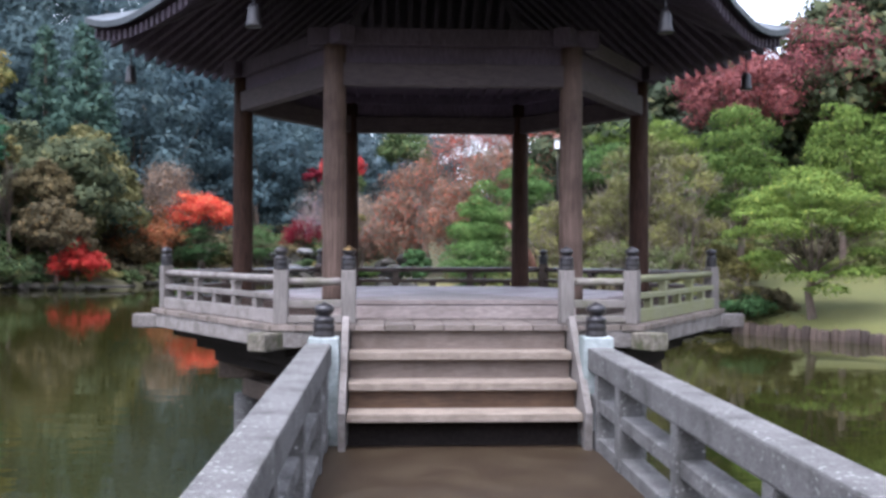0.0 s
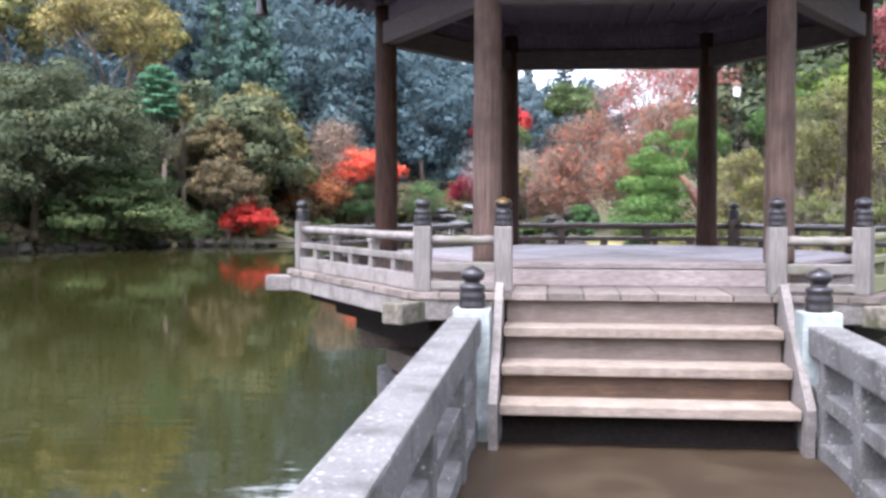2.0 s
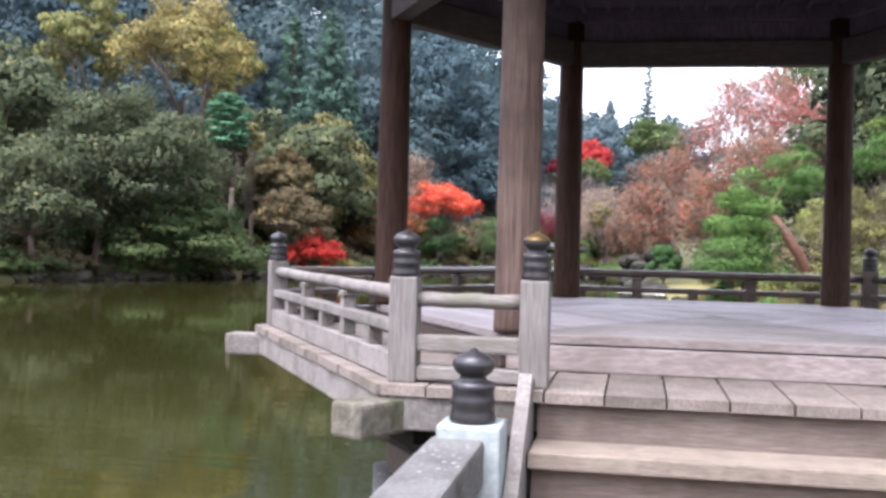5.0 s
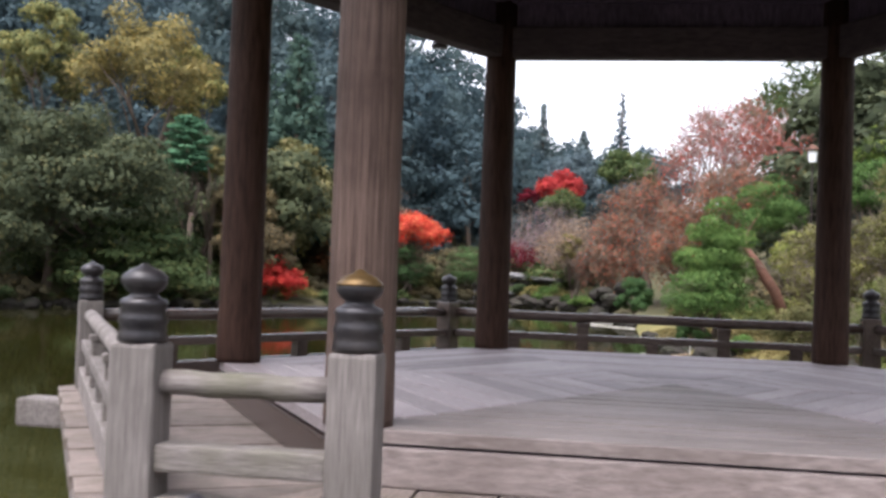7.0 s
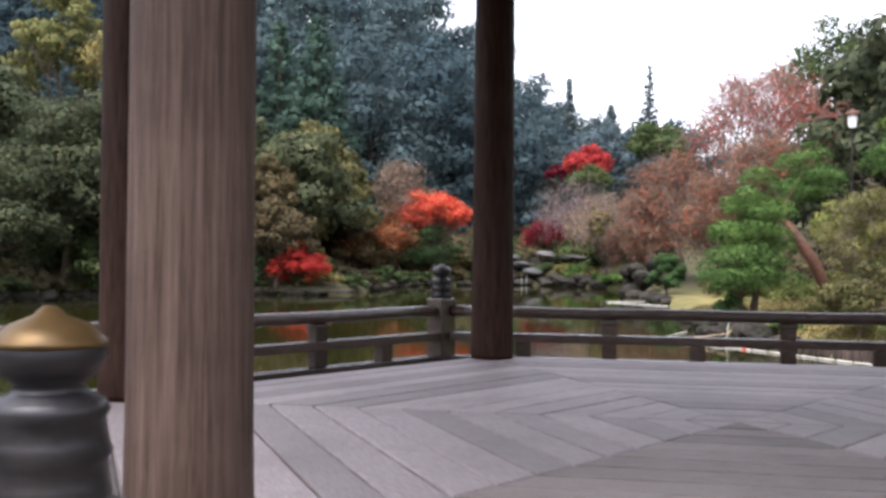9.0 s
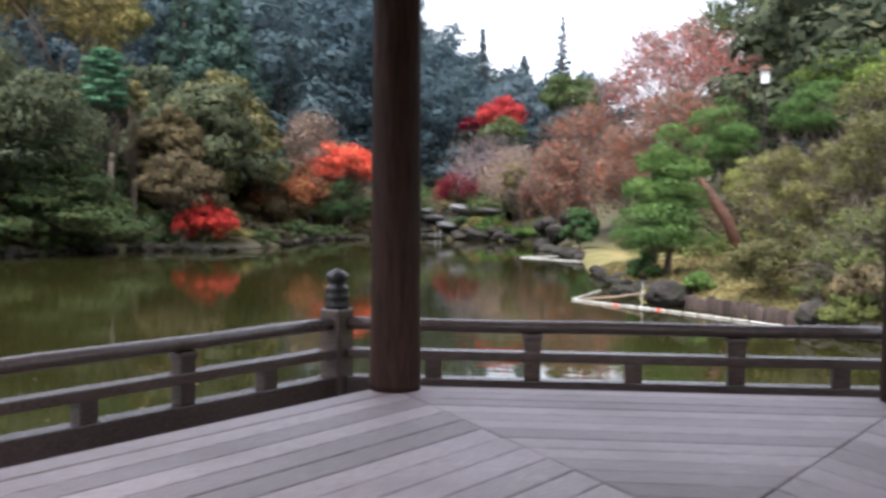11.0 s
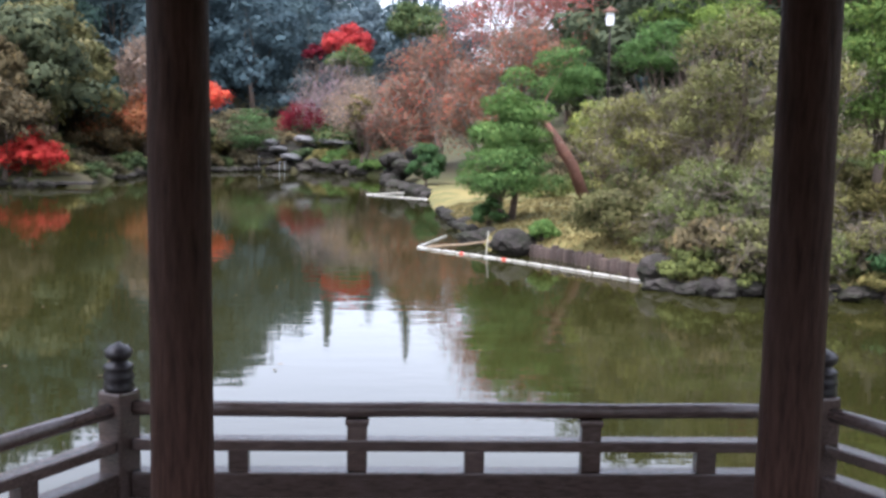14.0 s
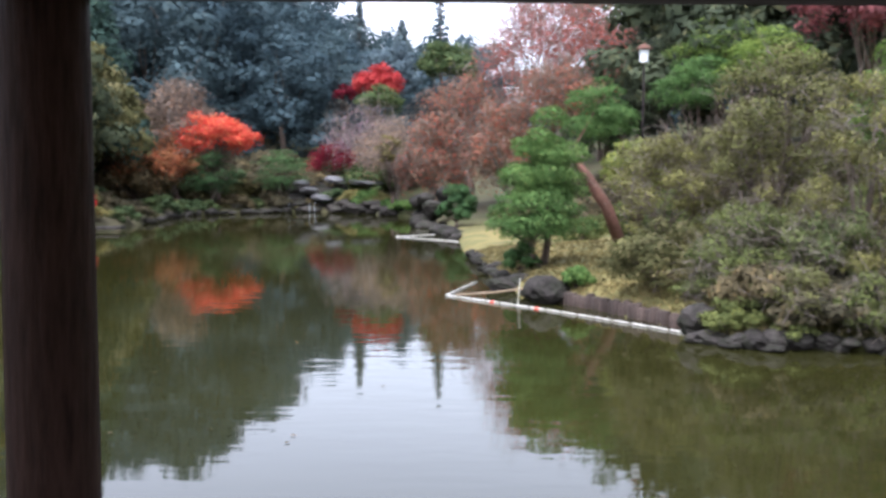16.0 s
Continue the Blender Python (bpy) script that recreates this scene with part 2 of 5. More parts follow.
PALEBARK = surface("pale_twig_bark", (0.095, 0.075, 0.06), (0.21, 0.175, 0.145), (0.075, 0.062, 0.045), 14, 2, (3, 3, 1), 0.85, 0.5, 0.5)
WHITEPLASTIC = surface("float_boom_white", (0.3, 0.29, 0.25), (0.5, 0.48, 0.43), (0.16, 0.14, 0.09), 20, 3.5, (1, 1, 1), 0.55, 0.2, 0.6)
WATER = water_surface()


# ---- building helpers ----
def finish(name, bm, material, smooth=False):
    me = bpy.data.meshes.new(name)
    bm.to_mesh(me)
    bm.free()
    me.materials.append(material)
    if smooth:
        me.polygons.foreach_set("use_smooth", [True] * len(me.polygons))
    return me


def part(name, bm, material, parent, label="", smooth=False, at=None):
    ob = new(name, finish(name, bm, material, smooth) if isinstance(bm, bmesh.types.BMesh) else bm)
    ob.parent = parent
    if at is not None:
        ob.matrix_basis = at
    return tagged(ob, label)


def thing(name, label, category, group="", kind="", at=None):
    ob = new(name)
    if at is not None:
        ob.matrix_basis = at
    return tagged(ob, label, category, group, kind)


def add_box(bm, centre, size, m=None, bevel=0.0):
    r = bmesh.ops.create_cube(bm, size=1)
    vs = r["verts"]
    bmesh.ops.transform(bm, matrix=Matrix.Translation(centre) @ Matrix.Diagonal((*size, 1)), verts=vs)
    if bevel:
        es = list({e for v in vs for e in v.link_edges})
        vs = list({v for f in bmesh.ops.bevel(bm, geom=es, offset=bevel, segments=2, affect="EDGES", profile=0.6)["faces"] for v in f.verts} | {v for v in vs if v.is_valid})
    if m is not None:
        bmesh.ops.transform(bm, matrix=m, verts=vs)
    return vs


def box(centre, size, bevel=0.006, m=None):
    bm = bmesh.new()
    add_box(bm, centre, size, None, bevel)
    if m is not None:
        bmesh.ops.transform(bm, matrix=m, verts=bm.verts)
    return bm


def lathe(profile, segments=20):
    bm = bmesh.new()
    rings = []
    for r, z in profile:
        rings.append([bm.verts.new((r * math.cos(a), r * math.sin(a), z)) for a in (2 * math.pi * k / segments for k in range(segments))])
    for a, b in zip(rings, rings[1:]):
        for k in range(segments):
            bm.faces.new((a[k], a[(k + 1) % segments], b[(k + 1) % segments], b[k]))
    bm.faces.new(rings[0][::-1])
    bm.faces.new(rings[-1])
    return bm


def tube(bm, points, radii, sides=8):
    rings = []
    pts = [Vector(p) for p in points]
    for i, p in enumerate(pts):
        d = (pts[min(i + 1, len(pts) - 1)] - pts[max(i - 1, 0)]).normalized()
        side = d.orthogonal().normalized()
        if abs(d.z) < 0.95:
            side = d.cross(Vector((0, 0, 1))).normalized()
        up = side.cross(d)
        rings.append([bm.verts.new(p + radii[i] * (math.cos(a) * side + math.sin(a) * up)) for a in (2 * math.pi * k / sides for k in range(sides))])
    for a, b in zip(rings, rings[1:]):
        for k in range(sides):
            bm.faces.new((a[k], a[(k + 1) % sides], b[(k + 1) % sides], b[k]))
    bm.faces.new(rings[0][::-1])
    bm.faces.new(rings[-1])


def prism(poly, z0, z1):
    """A solid with the flat outline poly between two heights."""
    bm = bmesh.new()
    lo = [bm.verts.new((x, y, z0)) for x, y in poly]
    hi = [bm.verts.new((x, y, z1)) for x, y in poly]
    n = len(poly)
    bm.faces.new(hi)
    bm.faces.new(lo[::-1])
    for k in range(n):
        bm.faces.new((lo[k], lo[(k + 1) % n], hi[(k + 1) % n], hi[k]))
    bmesh.ops.recalc_face_normals(bm, faces=bm.faces)
    return bm


H3 = math.sqrt(3) / 2
SIDES = [pose(0, 0, 0, 0, 0, 60 * k) for k in range(6)]  # side 0 faces the bridge, at -y
CORNERS = [(math.cos(radians(-120 + 60 * k)), math.sin(radians(-120 + 60 * k))) for k in range(6)]
DECK, VERANDAH, BRIDGE, WATERLINE = 0.0, -0.18, -1.09, -1.95
COLUMN_R, RAIL_R, FLOOR_R = 2.2, 3.026, 2.30
EDGE = 2.76  # apothem of the verandah's outer edge

# ---- pavilion: columns, beams ----
for k, (cx, cy) in enumerate(CORNERS):
    col = thing("column", "round dark-brown timber column on the deck's corner", "column", "pavilion columns", "structure", pose(cx * COLUMN_R, cy * COLUMN_R, 0, 0, 0, 60 * k + 17))
    prof = [(0.112, 0.0), (0.114, 0.03), (0.110, 0.3), (0.108, 1.1), (0.104, 1.9), (0.102, 2.35)]
    part("shaft", lathe(prof, 28), LITWORNWOOD if k < 2 else COLUMNWOOD, col, smooth=True)
for k, m in enumerate(SIDES):
    beam = thing("beam", "squared dark timber tie beam between two columns", "beam", "pavilion beams", "structure", m)
    ap = COLUMN_R * H3
    part("tie_beam", box((0, -ap, 2.075), (COLUMN_R - 0.02, 0.13, 0.21), 0.012), BEAMWOOD, beam)
    part("wall_plate", box((0, -ap, 2.42), (COLUMN_R + 0.5, 0.16, 0.16), 0.012), DARKWOOD, beam)
    part("frieze_board", box((0, -ap, 2.26), (COLUMN_R - 0.05, 0.03, 0.18), 0.004), DARKWOOD, beam)

# ---- roof ----
EAVE, APEX = 3.80, 5.2


def roof_z(u, v):
    """u: -1 to 1 along a side, v: 0 at the eave to 1 at the top."""
    return 2.78 + (APEX - 2.78) * (0.55 * v + 0.45 * v * v) + 0.20 * abs(u) ** 3 * (1 - v) ** 3


roof = thing("pavilion_roof", "six-sided dark timber roof with upswept eaves", "roof", kind="structure")
for k, m in enumerate(SIDES):
    bm = bmesh.new()
    nu, nv = 17, 11
    for layer, drop in (("top", 0.0), ("under", -0.065)):
        rows = []
        for j in range(nv):
            v = j / (nv - 1)
            half = EAVE / 2 * (1 - v)
            rows.append([bm.verts.new((half * (2 * i / (nu - 1) - 1) * (1 - 1e-4), -EAVE * H3 * (1 - v) - (0.12 * abs(2 * i / (nu - 1) - 1) ** 3 if j == 0 else 0), roof_z(2 * i / (nu - 1) - 1, v) + drop)) for i in range(nu)])
        for a, b in zip(rows, rows[1:]):
            for i in range(nu - 1):
                bm.faces.new((a[i], a[i + 1], b[i + 1], b[i]))
        if layer == "top":
            edge = rows[0]
        else:
            for i in range(nu - 1):
                bm.faces.new((edge[i], edge[i + 1], rows[0][i + 1], rows[0][i]))
    bmesh.ops.transform(bm, matrix=m, verts=bm.verts)
    part("roof_slope", bm, ROOFTILE, roof)
    # boards below the rafters' backs, dark
    bm = bmesh.new()
    rows = []
    for j in range(6):
        v = 0.02 + j / 5 * 0.93
        half = EAVE / 2 * (1 - v)
        rows.append([bm.verts.new((half * (2 * i / 8 - 1), -EAVE * H3 * (1 - v), roof_z(2 * i / 8 - 1, v) - 0.075)) for i in range(9)])
    for a, b in zip(rows, rows[1:]):
        for i in range(8):
            bm.faces.new((a[i], b[i], b[i + 1], a[i + 1]))
    bmesh.ops.transform(bm, matrix=m, verts=bm.verts)
    part("soffit", bm, DARKWOOD, roof)
    # parallel rafters, trimmed along the hips
    for i in range(23):
        u = (i - 11) / 11 * 0.96
        x = u * EAVE / 2
        reach = 1 - abs(u)
        v1 = min(0.55, max(0.03, reach - 0.02))
        y0, y1 = -(EAVE * H3 - 0.07) - 0.1 * abs(u) ** 3, -EAVE * H3 * (1 - v1)
        z0, z1 = roof_z(u, 0.02) - 0.17, roof_z(u * 0.99 / max(1e-3, 1 - v1) if abs(u) < 1 - v1 else 1.0, v1) - 0.17
        bm = bmesh.new()
        w, h = 0.032, 0.05
        vs = [bm.verts.new((x + sx * w, yy, zz + sz * h)) for yy, zz in ((y0, z0), (y1, z1)) for sx, sz in ((-1, -1), (1, -1), (1, 1), (-1, 1))]
        for f in ((3, 2, 1, 0), (4, 5, 6, 7), (0, 1, 5, 4), (1, 2, 6, 5), (2, 3, 7, 6), (3, 0, 4, 7)):
            bm.faces.new([vs[q] for q in f])
        bmesh.ops.transform(bm, matrix=m, verts=bm.verts)
        part("rafter", bm, DARKWOOD, roof)
    # hip rafter and its bell
    cx, cy = CORNERS[k]
    bm = bmesh.new()
    tube(bm, [(cx * r, cy * r, roof_z(1, 1 - r / EAVE) - 0.19) for r in (EAVE - 0.05, 3.0, 2.0, 1.0, 0.2)], [0.075] * 5, 6)
    part("hip_rafter", bm, DARKWOOD, roof)
    bell = thing("wind_bell", "small black bronze bell hanging from the eave corner", "bell", "eave bells", at=pose(cx * 3.42, cy * 3.42, 2.28))
    part("bell_body", lathe([(0.068, 0.0), (0.07, 0.012), (0.056, 0.05), (0.05, 0.15), (0.036, 0.19), (0.012, 0.2)], 16), BLACKMETAL, bell, smooth=True)
    part("hook", lathe([(0.008, 0.2), (0.008, 0.42)], 8), BLACKMETAL, bell)
part("roof_knob", lathe([(0.35, 5.0), (0.36, 5.2), (0.2, 5.3), (0.12, 5.45), (0.2, 5.65), (0.1, 5.9), (0.01, 6.1)], 18), BLACKMETAL, roof, smooth=True)
# boarded ceiling inside the ring of wall plates
CEIL_R = COLUMN_R - 0.1
bm = prism([(x * CEIL_R, y * CEIL_R) for x, y in CORNERS], 2.46, 2.50)
for i in range(-9, 10):
    add_box(bm, (i * 0.2, 0, 2.44), (0.035, 2 * min(CEIL_R * H3, (CEIL_R - abs(i * 0.2)) * 1.7320) - 0.05, 0.045))
tagged(new("ceiling", finish("ceiling", bm, DARKWOOD)), "dark boarded ceiling with battens", "ceiling", kind="structure")

# ---- raised floor, verandah, substructure ----
floor = tagged(new("floor", finish("floor", prism([(x * (FLOOR_R - 0.03), y * (FLOOR_R - 0.03)) for x, y in CORNERS], VERANDAH - 0.02, -0.045), DARKWOOD)), "six-sided raised floor of weathered grey boards", "floor", kind="structure")
verandah = tagged(new("floor_verandah", finish("floor_verandah", prism([(x * (EDGE - 0.15) / H3, y * (EDGE - 0.15) / H3) for x, y in CORNERS], VERANDAH - 0.19, VERANDAH - 0.05), PALEWOOD)), "lower walkway of weathered boards round the pavilion", "floor", kind="structure")
under = thing("substructure", "dark timber framing and piles under the deck", "foundation", kind="structure")
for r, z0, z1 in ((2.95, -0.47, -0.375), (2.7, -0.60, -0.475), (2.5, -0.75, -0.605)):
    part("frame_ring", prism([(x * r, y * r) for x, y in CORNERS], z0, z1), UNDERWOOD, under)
for k, (cx, cy) in enumerate(CORNERS):
    bm = box((1.4, 0, -0.855), (2.1, 0.17, 0.17), 0.015, pose(0, 0, 0, 0, 0, -120 + 60 * k))
    part("bearer", bm, GIRDERWOOD, under)
    part("girder", box((0, -2.12 * H3, -1.035), (2.12, 0.18, 0.19), 0.015, SIDES[k]), GIRDERWOOD, under)
    part("pile", lathe([(0.15, -3.4), (0.15, -1.12)], 20), CONCRETE, under, "round concrete pile", True, pose(cx * 2.14, cy * 2.14, 0))
    bm = box((3.19, 0, -0.315), (0.38, 0.18, 0.15), 0.018, pose(0, 0, 0, 0, 0, -120 + 60 * k))
    part("beam_end", bm, MOSSWOOD if k < 2 else PALEWOOD, under, "squared mossy beam end" if k < 2 else "squared weathered beam end")
for k, m in enumerate(SIDES):
    if k == 0:
        for s in (-1, 1):
            part("edge_beam", box((s * 1.285, -EDGE + 0.06, -0.30), (0.56, 0.09, 0.15), 0.01, m), PALEWOOD, under)
    else:
        part("edge_beam", box((0, -EDGE + 0.06, -0.30), (EDGE / H3 - 0.05, 0.09, 0.15), 0.01, m), PALEWOOD, under)
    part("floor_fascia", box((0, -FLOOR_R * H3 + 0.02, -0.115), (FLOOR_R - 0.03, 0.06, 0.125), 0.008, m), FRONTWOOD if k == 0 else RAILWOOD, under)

# floor boards: rings parallel to the sides, mitred along the diagonals
BOARD = 0.142
OUTER = FLOOR_R * H3
rings = int(OUTER / BOARD)
for i in range(rings):
    a1 = OUTER - i * BOARD - 0.003
    a0 = a1 - BOARD + 0.010
    bm = prism([(-a1 / H3 / 2 + 0.004, -a1), (a1 / H3 / 2 - 0.004, -a1), (a0 / H3 / 2 - 0.004, -a0), (-a0 / H3 / 2 + 0.004, -a0)], -0.042, 0.0)
    bmesh.ops.bevel(bm, geom=[e for e in bm.edges if all(v.co.z > -0.01 for v in e.verts)], offset=0.004, segments=1, affect="EDGES")
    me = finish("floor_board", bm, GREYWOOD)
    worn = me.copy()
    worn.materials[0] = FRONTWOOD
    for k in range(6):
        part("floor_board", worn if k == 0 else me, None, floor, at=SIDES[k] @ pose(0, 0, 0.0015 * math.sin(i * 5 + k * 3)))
part("centre_board", prism([(x * 0.16, y * 0.16) for x, y in CORNERS], -0.042, -0.002), GREYWOOD, floor)
# verandah planks: laid across each side
PLANK = 0.252
for k in range(6):
    for i in range(-7, 8):
        x0, x1 = i * PLANK - PLANK / 2 + 0.005, (i + 1) * PLANK - PLANK / 2 - 0.005
        lim = EDGE / H3 / 2 - 0.01
        x0, x1 = max(x0, -lim), min(x1, lim)
        inner = FLOOR_R * H3 - 0.02

        def clip(x, ap):
            return max(ap, 0) if abs(x) <= ap / H3 / 2 else abs(x) * 2 * H3
        if x1 - x0 < 0.03:
            continue
        over = 0.006 * math.sin(i * 4.1 + k)
        y0i, y1i = clip(x0, inner), clip(x1, inner)
        bm = prism([(x0, -EDGE + over), (x1, -EDGE + over), (x1, -min(y1i, EDGE - 0.05)), (x0, -min(y0i, EDGE - 0.05))], VERANDAH - 0.045, VERANDAH + 0.002 * math.sin(i * 2.7 + k))
        part("plank", bm, PLANKWOOD, verandah, at=SIDES[k])

# ---- railings ----
FINIAL = lathe([(0.062, 0), (0.066, 0.012), (0.062, 0.025), (0.06, 0.045), (0.066, 0.055), (0.06, 0.068), (0.058, 0.09), (0.064, 0.1), (0.056, 0.112), (0.04, 0.118),
                (0.036, 0.128), (0.05, 0.138), (0.06, 0.155), (0.058, 0.172), (0.04, 0.188), (0.016, 0.197), (0.006, 0.206)], 20)
FINIAL_MESH = finish("finial", FINIAL, BLACKMETAL, True)


def rail_post(name, x, y, z, turn, w, base, material, label, size=1.0, brass=False):
    p = thing(name, label, "post", "railing posts", at=pose(x, y, 0, 0, 0, turn))
    part("shaft", box((0, 0, (z + base) / 2), (w, w, z - base), 0.012), material, p)
    f = part("finial", FINIAL_MESH, None, p, "onion-shaped black bronze finial", at=Matrix.Translation((0, 0, z)) @ Matrix.Diagonal((size, size, size, 1)))
    if brass:
        part("finial_tip", lathe([(0.0605 * size, 0.012 * size), (0.0595 * size, 0.018 * size), (0.042 * size, 0.035 * size), (0.018 * size, 0.044 * size), (0.007 * size, 0.054 * size)], 20), WORNBRASS, f, "brass worn bare", True, pose(0, 0, 0.155))
    return p


RAIL_Y = -RAIL_R * H3
STAIR_POST = 0.938
for k, (cx, cy) in enumerate(CORNERS):
    front = k in (0, 1)
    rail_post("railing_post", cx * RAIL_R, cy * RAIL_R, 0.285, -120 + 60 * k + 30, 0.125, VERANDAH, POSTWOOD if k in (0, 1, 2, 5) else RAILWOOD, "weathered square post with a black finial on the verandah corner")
for s in (-1, 1):
    rail_post("railing_post", s * STAIR_POST, RAIL_Y, 0.285, 0, 0.125, VERANDAH, POSTWOOD, "weathered square post with a brass-tipped finial beside the stair", brass=s < 0)


def round_rail(x0, x1, y, z, r, m):
    bm = bmesh.new()
    n = 7
    tube(bm, [(x0 + (x1 - x0) * i / n, y, z + 0.003 * math.sin(i * 2.1)) for i in range(n + 1)], [r] * (n + 1), 12)
    bmesh.ops.transform(bm, matrix=m, verts=bm.verts)
    return bm


for k, m in enumerate(SIDES):
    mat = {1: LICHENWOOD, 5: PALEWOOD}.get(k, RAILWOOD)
    if k == 0:
        for s in (-1, 1):
            r = thing("railing", "short weathered wooden railing beside the stair", "railing", "deck railings")
            x0, x1 = sorted((s * (STAIR_POST + 0.06), s * (RAIL_R / 2 - 0.06)))
            part("top_rail", round_rail(x0, x1, RAIL_Y, 0.185, 0.033, m), SHORTRAILWOOD, r, smooth=True)
            part("mid_rail", box(((x0 + x1) / 2, RAIL_Y, -0.005), (x1 - x0, 0.09, 0.07), 0.01), SHORTRAILWOOD, r)
            part("bottom_rail", box(((x0 + x1) / 2, RAIL_Y, -0.135), (x1 - x0, 0.09, 0.06), 0.01), SHORTRAILWOOD, r)
        continue
    r = thing("railing", "weathered wooden railing with round top rail and short balusters", "railing", "deck railings")
    L = RAIL_R - 0.12
    part("top_rail", round_rail(-L / 2, L / 2, RAIL_Y, 0.205, 0.034, m), mat, r, smooth=True)
    part("mid_rail", box((0, RAIL_Y, 0.055), (L, 0.085, 0.05), 0.008, m), mat, r)
    part("bottom_rail", box((0, RAIL_Y, -0.118), (L, 0.10, 0.115), 0.008, m), mat, r)
    for i in (-1, 1):
        bm = bmesh.new()
        add_box(bm, (i * RAIL_R / 6, RAIL_Y, 0.045), (0.085, 0.07, 0.21), None, 0.008)
        add_box(bm, (i * RAIL_R / 6, RAIL_Y, 0.155), (0.1, 0.085, 0.03), None, 0.008)
        bmesh.ops.transform(bm, matrix=m, verts=bm.verts)
        part("baluster", bm, mat, r)
    for i in (-2, 0, 2):
        part("block", box((i * RAIL_R / 6, RAIL_Y, -0.015), (0.085, 0.07, 0.095), 0.006, m), mat, r)

# ---- stair ----
stair = thing("stair", "four-step worn wooden stair up to the deck", "stairs", kind="structure")
STEP_Y = (-3.01, -3.26, -3.51)
STEP_Z = (-0.384, -0.603, -0.815)
for y, z in zip(STEP_Y, STEP_Z):
    part("tread", box((0, y + 0.19, z - 0.034), (1.84, 0.38, 0.068), 0.01), STAIRWOOD, stair)
# bottom riser near-black: the shadow under the step is put into its colour
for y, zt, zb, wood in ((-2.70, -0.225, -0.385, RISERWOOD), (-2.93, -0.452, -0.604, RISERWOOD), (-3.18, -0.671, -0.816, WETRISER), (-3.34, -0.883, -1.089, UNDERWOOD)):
    part("riser", box((0, y, (zt + zb) / 2), (1.82, 0.03, zt - zb), 0.004), wood, stair, {WETRISER: "damp rusty-brown board", UNDERWOOD: "near-black board, step shade put into its colour"}.get(wood, ""))
for s in (-1, 1):
    bm = bmesh.new()
    outline = [(-2.66, -0.16), (-2.66, -0.50), (-3.42, -1.09), (-3.58, -1.09), (-3.60, -0.80), (-2.80, -0.10)]
    side = [[bm.verts.new((s * 0.955 + d, y, z)) for y, z in outline] for d in (-0.028, 0.028)]
    bm.faces.new(side[0])
    bm.faces.new(side[1][::-1])
    for i in range(6):
        bm.faces.new((side[0][i], side[0][(i + 1) % 6], side[1][(i + 1) % 6], side[1][i]))
    bmesh.ops.recalc_face_normals(bm, faces=bm.faces)
    part("stringer", bm, PALEWOOD, stair, "pale weathered side board")

# ---- bridge ----
bridge = thing("bridge", "wet brown bridge deck on concrete beams over the pond", "bridge", kind="structure")
part("bridge_deck", box((0, -14.6, BRIDGE - 0.09), (2.5, 22.6, 0.18), 0.01), BRIDGEFLOOR, bridge)
for s in (-1, 1):
    part("side_beam", box((s * 1.12, -14.6, BRIDGE - 0.22), (0.26, 22.6, 0.3), 0.015), CONCRETE, bridge)
for y in (-5.2, -10.4, -15.6, -20.8):
    for s in (-1, 1):
        part("bridge_pile", lathe([(0.14, -3.4), (0.14, BRIDGE - 0.3)], 16), CONCRETE, bridge, smooth=True, at=pose(s * 0.95, y, 0))
for s in (-1, 1):
    # the rails fall a little towards the shore
    r = thing("bridge_railing", "heavy lichen-spotted concrete railing of the bridge", "railing", "bridge railings", at=pose(-1.15 if s < 0 else 1.093, -3.3, 0 if s < 0 else -0.035, 0.55))
    part("top_rail", box((0, -11.0, -0.375), (0.205, 22.0, 0.18), 0.018), CONCRETE, r)
    part("mid_rail", box((0, -11.0, -0.70), (0.16, 22.0, 0.10), 0.012), CONCRETE, r)
    part("bottom_rail", box((0, -11.0, -1.0), (0.17, 22.0, 0.11), 0.012), CONCRETE, r)
    for i in range(15):
        part("rail_post", box((-s * 0.015, -1.08 - 1.46 * i, -0.77), (0.165, 0.14, 0.62), 0.01), CONCRETE, r)
    part("end_post", box((-s * 0.01, -0.32, -0.77), (0.165, 0.1, 0.62), 0.01), CONCRETE, r)
    n = rail_post("newel_post", s * 1.095 - 0.015, -3.22, -0.24, 0, 0.24, BRIDGE - 0.4, NEWELSTONE, "pale mossy concrete newel with a black onion finial", 1.36)

# ---- pond, ground and hills ----
SHORE = [(-60, -24), (-42, 22), (-31, 40), (-26, 49.5), (-24.5, 56), (-21.8, 54.4), (-19.0, 54.4), (-17.9, 57), (-17.6, 62), (-18, 73), (-14, 78.5), (-10, 81), (-6, 79), (-1.6, 73), (0.6, 60),
         (1.0, 49), (1.3, 41), (1.6, 34.5), (2.5, 27.4), (3.9, 25.4), (5.4, 22.2), (5.9, 19.9), (7.4, 19.6), (9.7, 19.2), (12.4, 15.2), (19, 10), (28, 0), (38, -24)]
shore = np.array(SHORE, float)


def shore_distance(x, y):
    """Metres outside the pond (negative inside), for arrays."""
    p = np.stack([x, y], -1)
    a, b = shore, np.roll(shore, -1, 0)
    best = np.full(x.shape, 1e9)
    inside = np.zeros(x.shape, bool)
    for (ax, ay), (bx, by) in zip(a, b):
        ex, ey = bx - ax, by - ay
        t = np.clip(((x - ax) * ex + (y - ay) * ey) / (ex * ex + ey * ey), 0, 1)
        best = np.minimum(best, np.hypot(x - ax - t * ex, y - ay - t * ey))
        crosses = (ay > y) != (by > y)
        inside ^= crosses & (x < (bx - ax) * (y - ay) / (by - ay + 1e-12) + ax)
    return np.where(inside, -best, best)


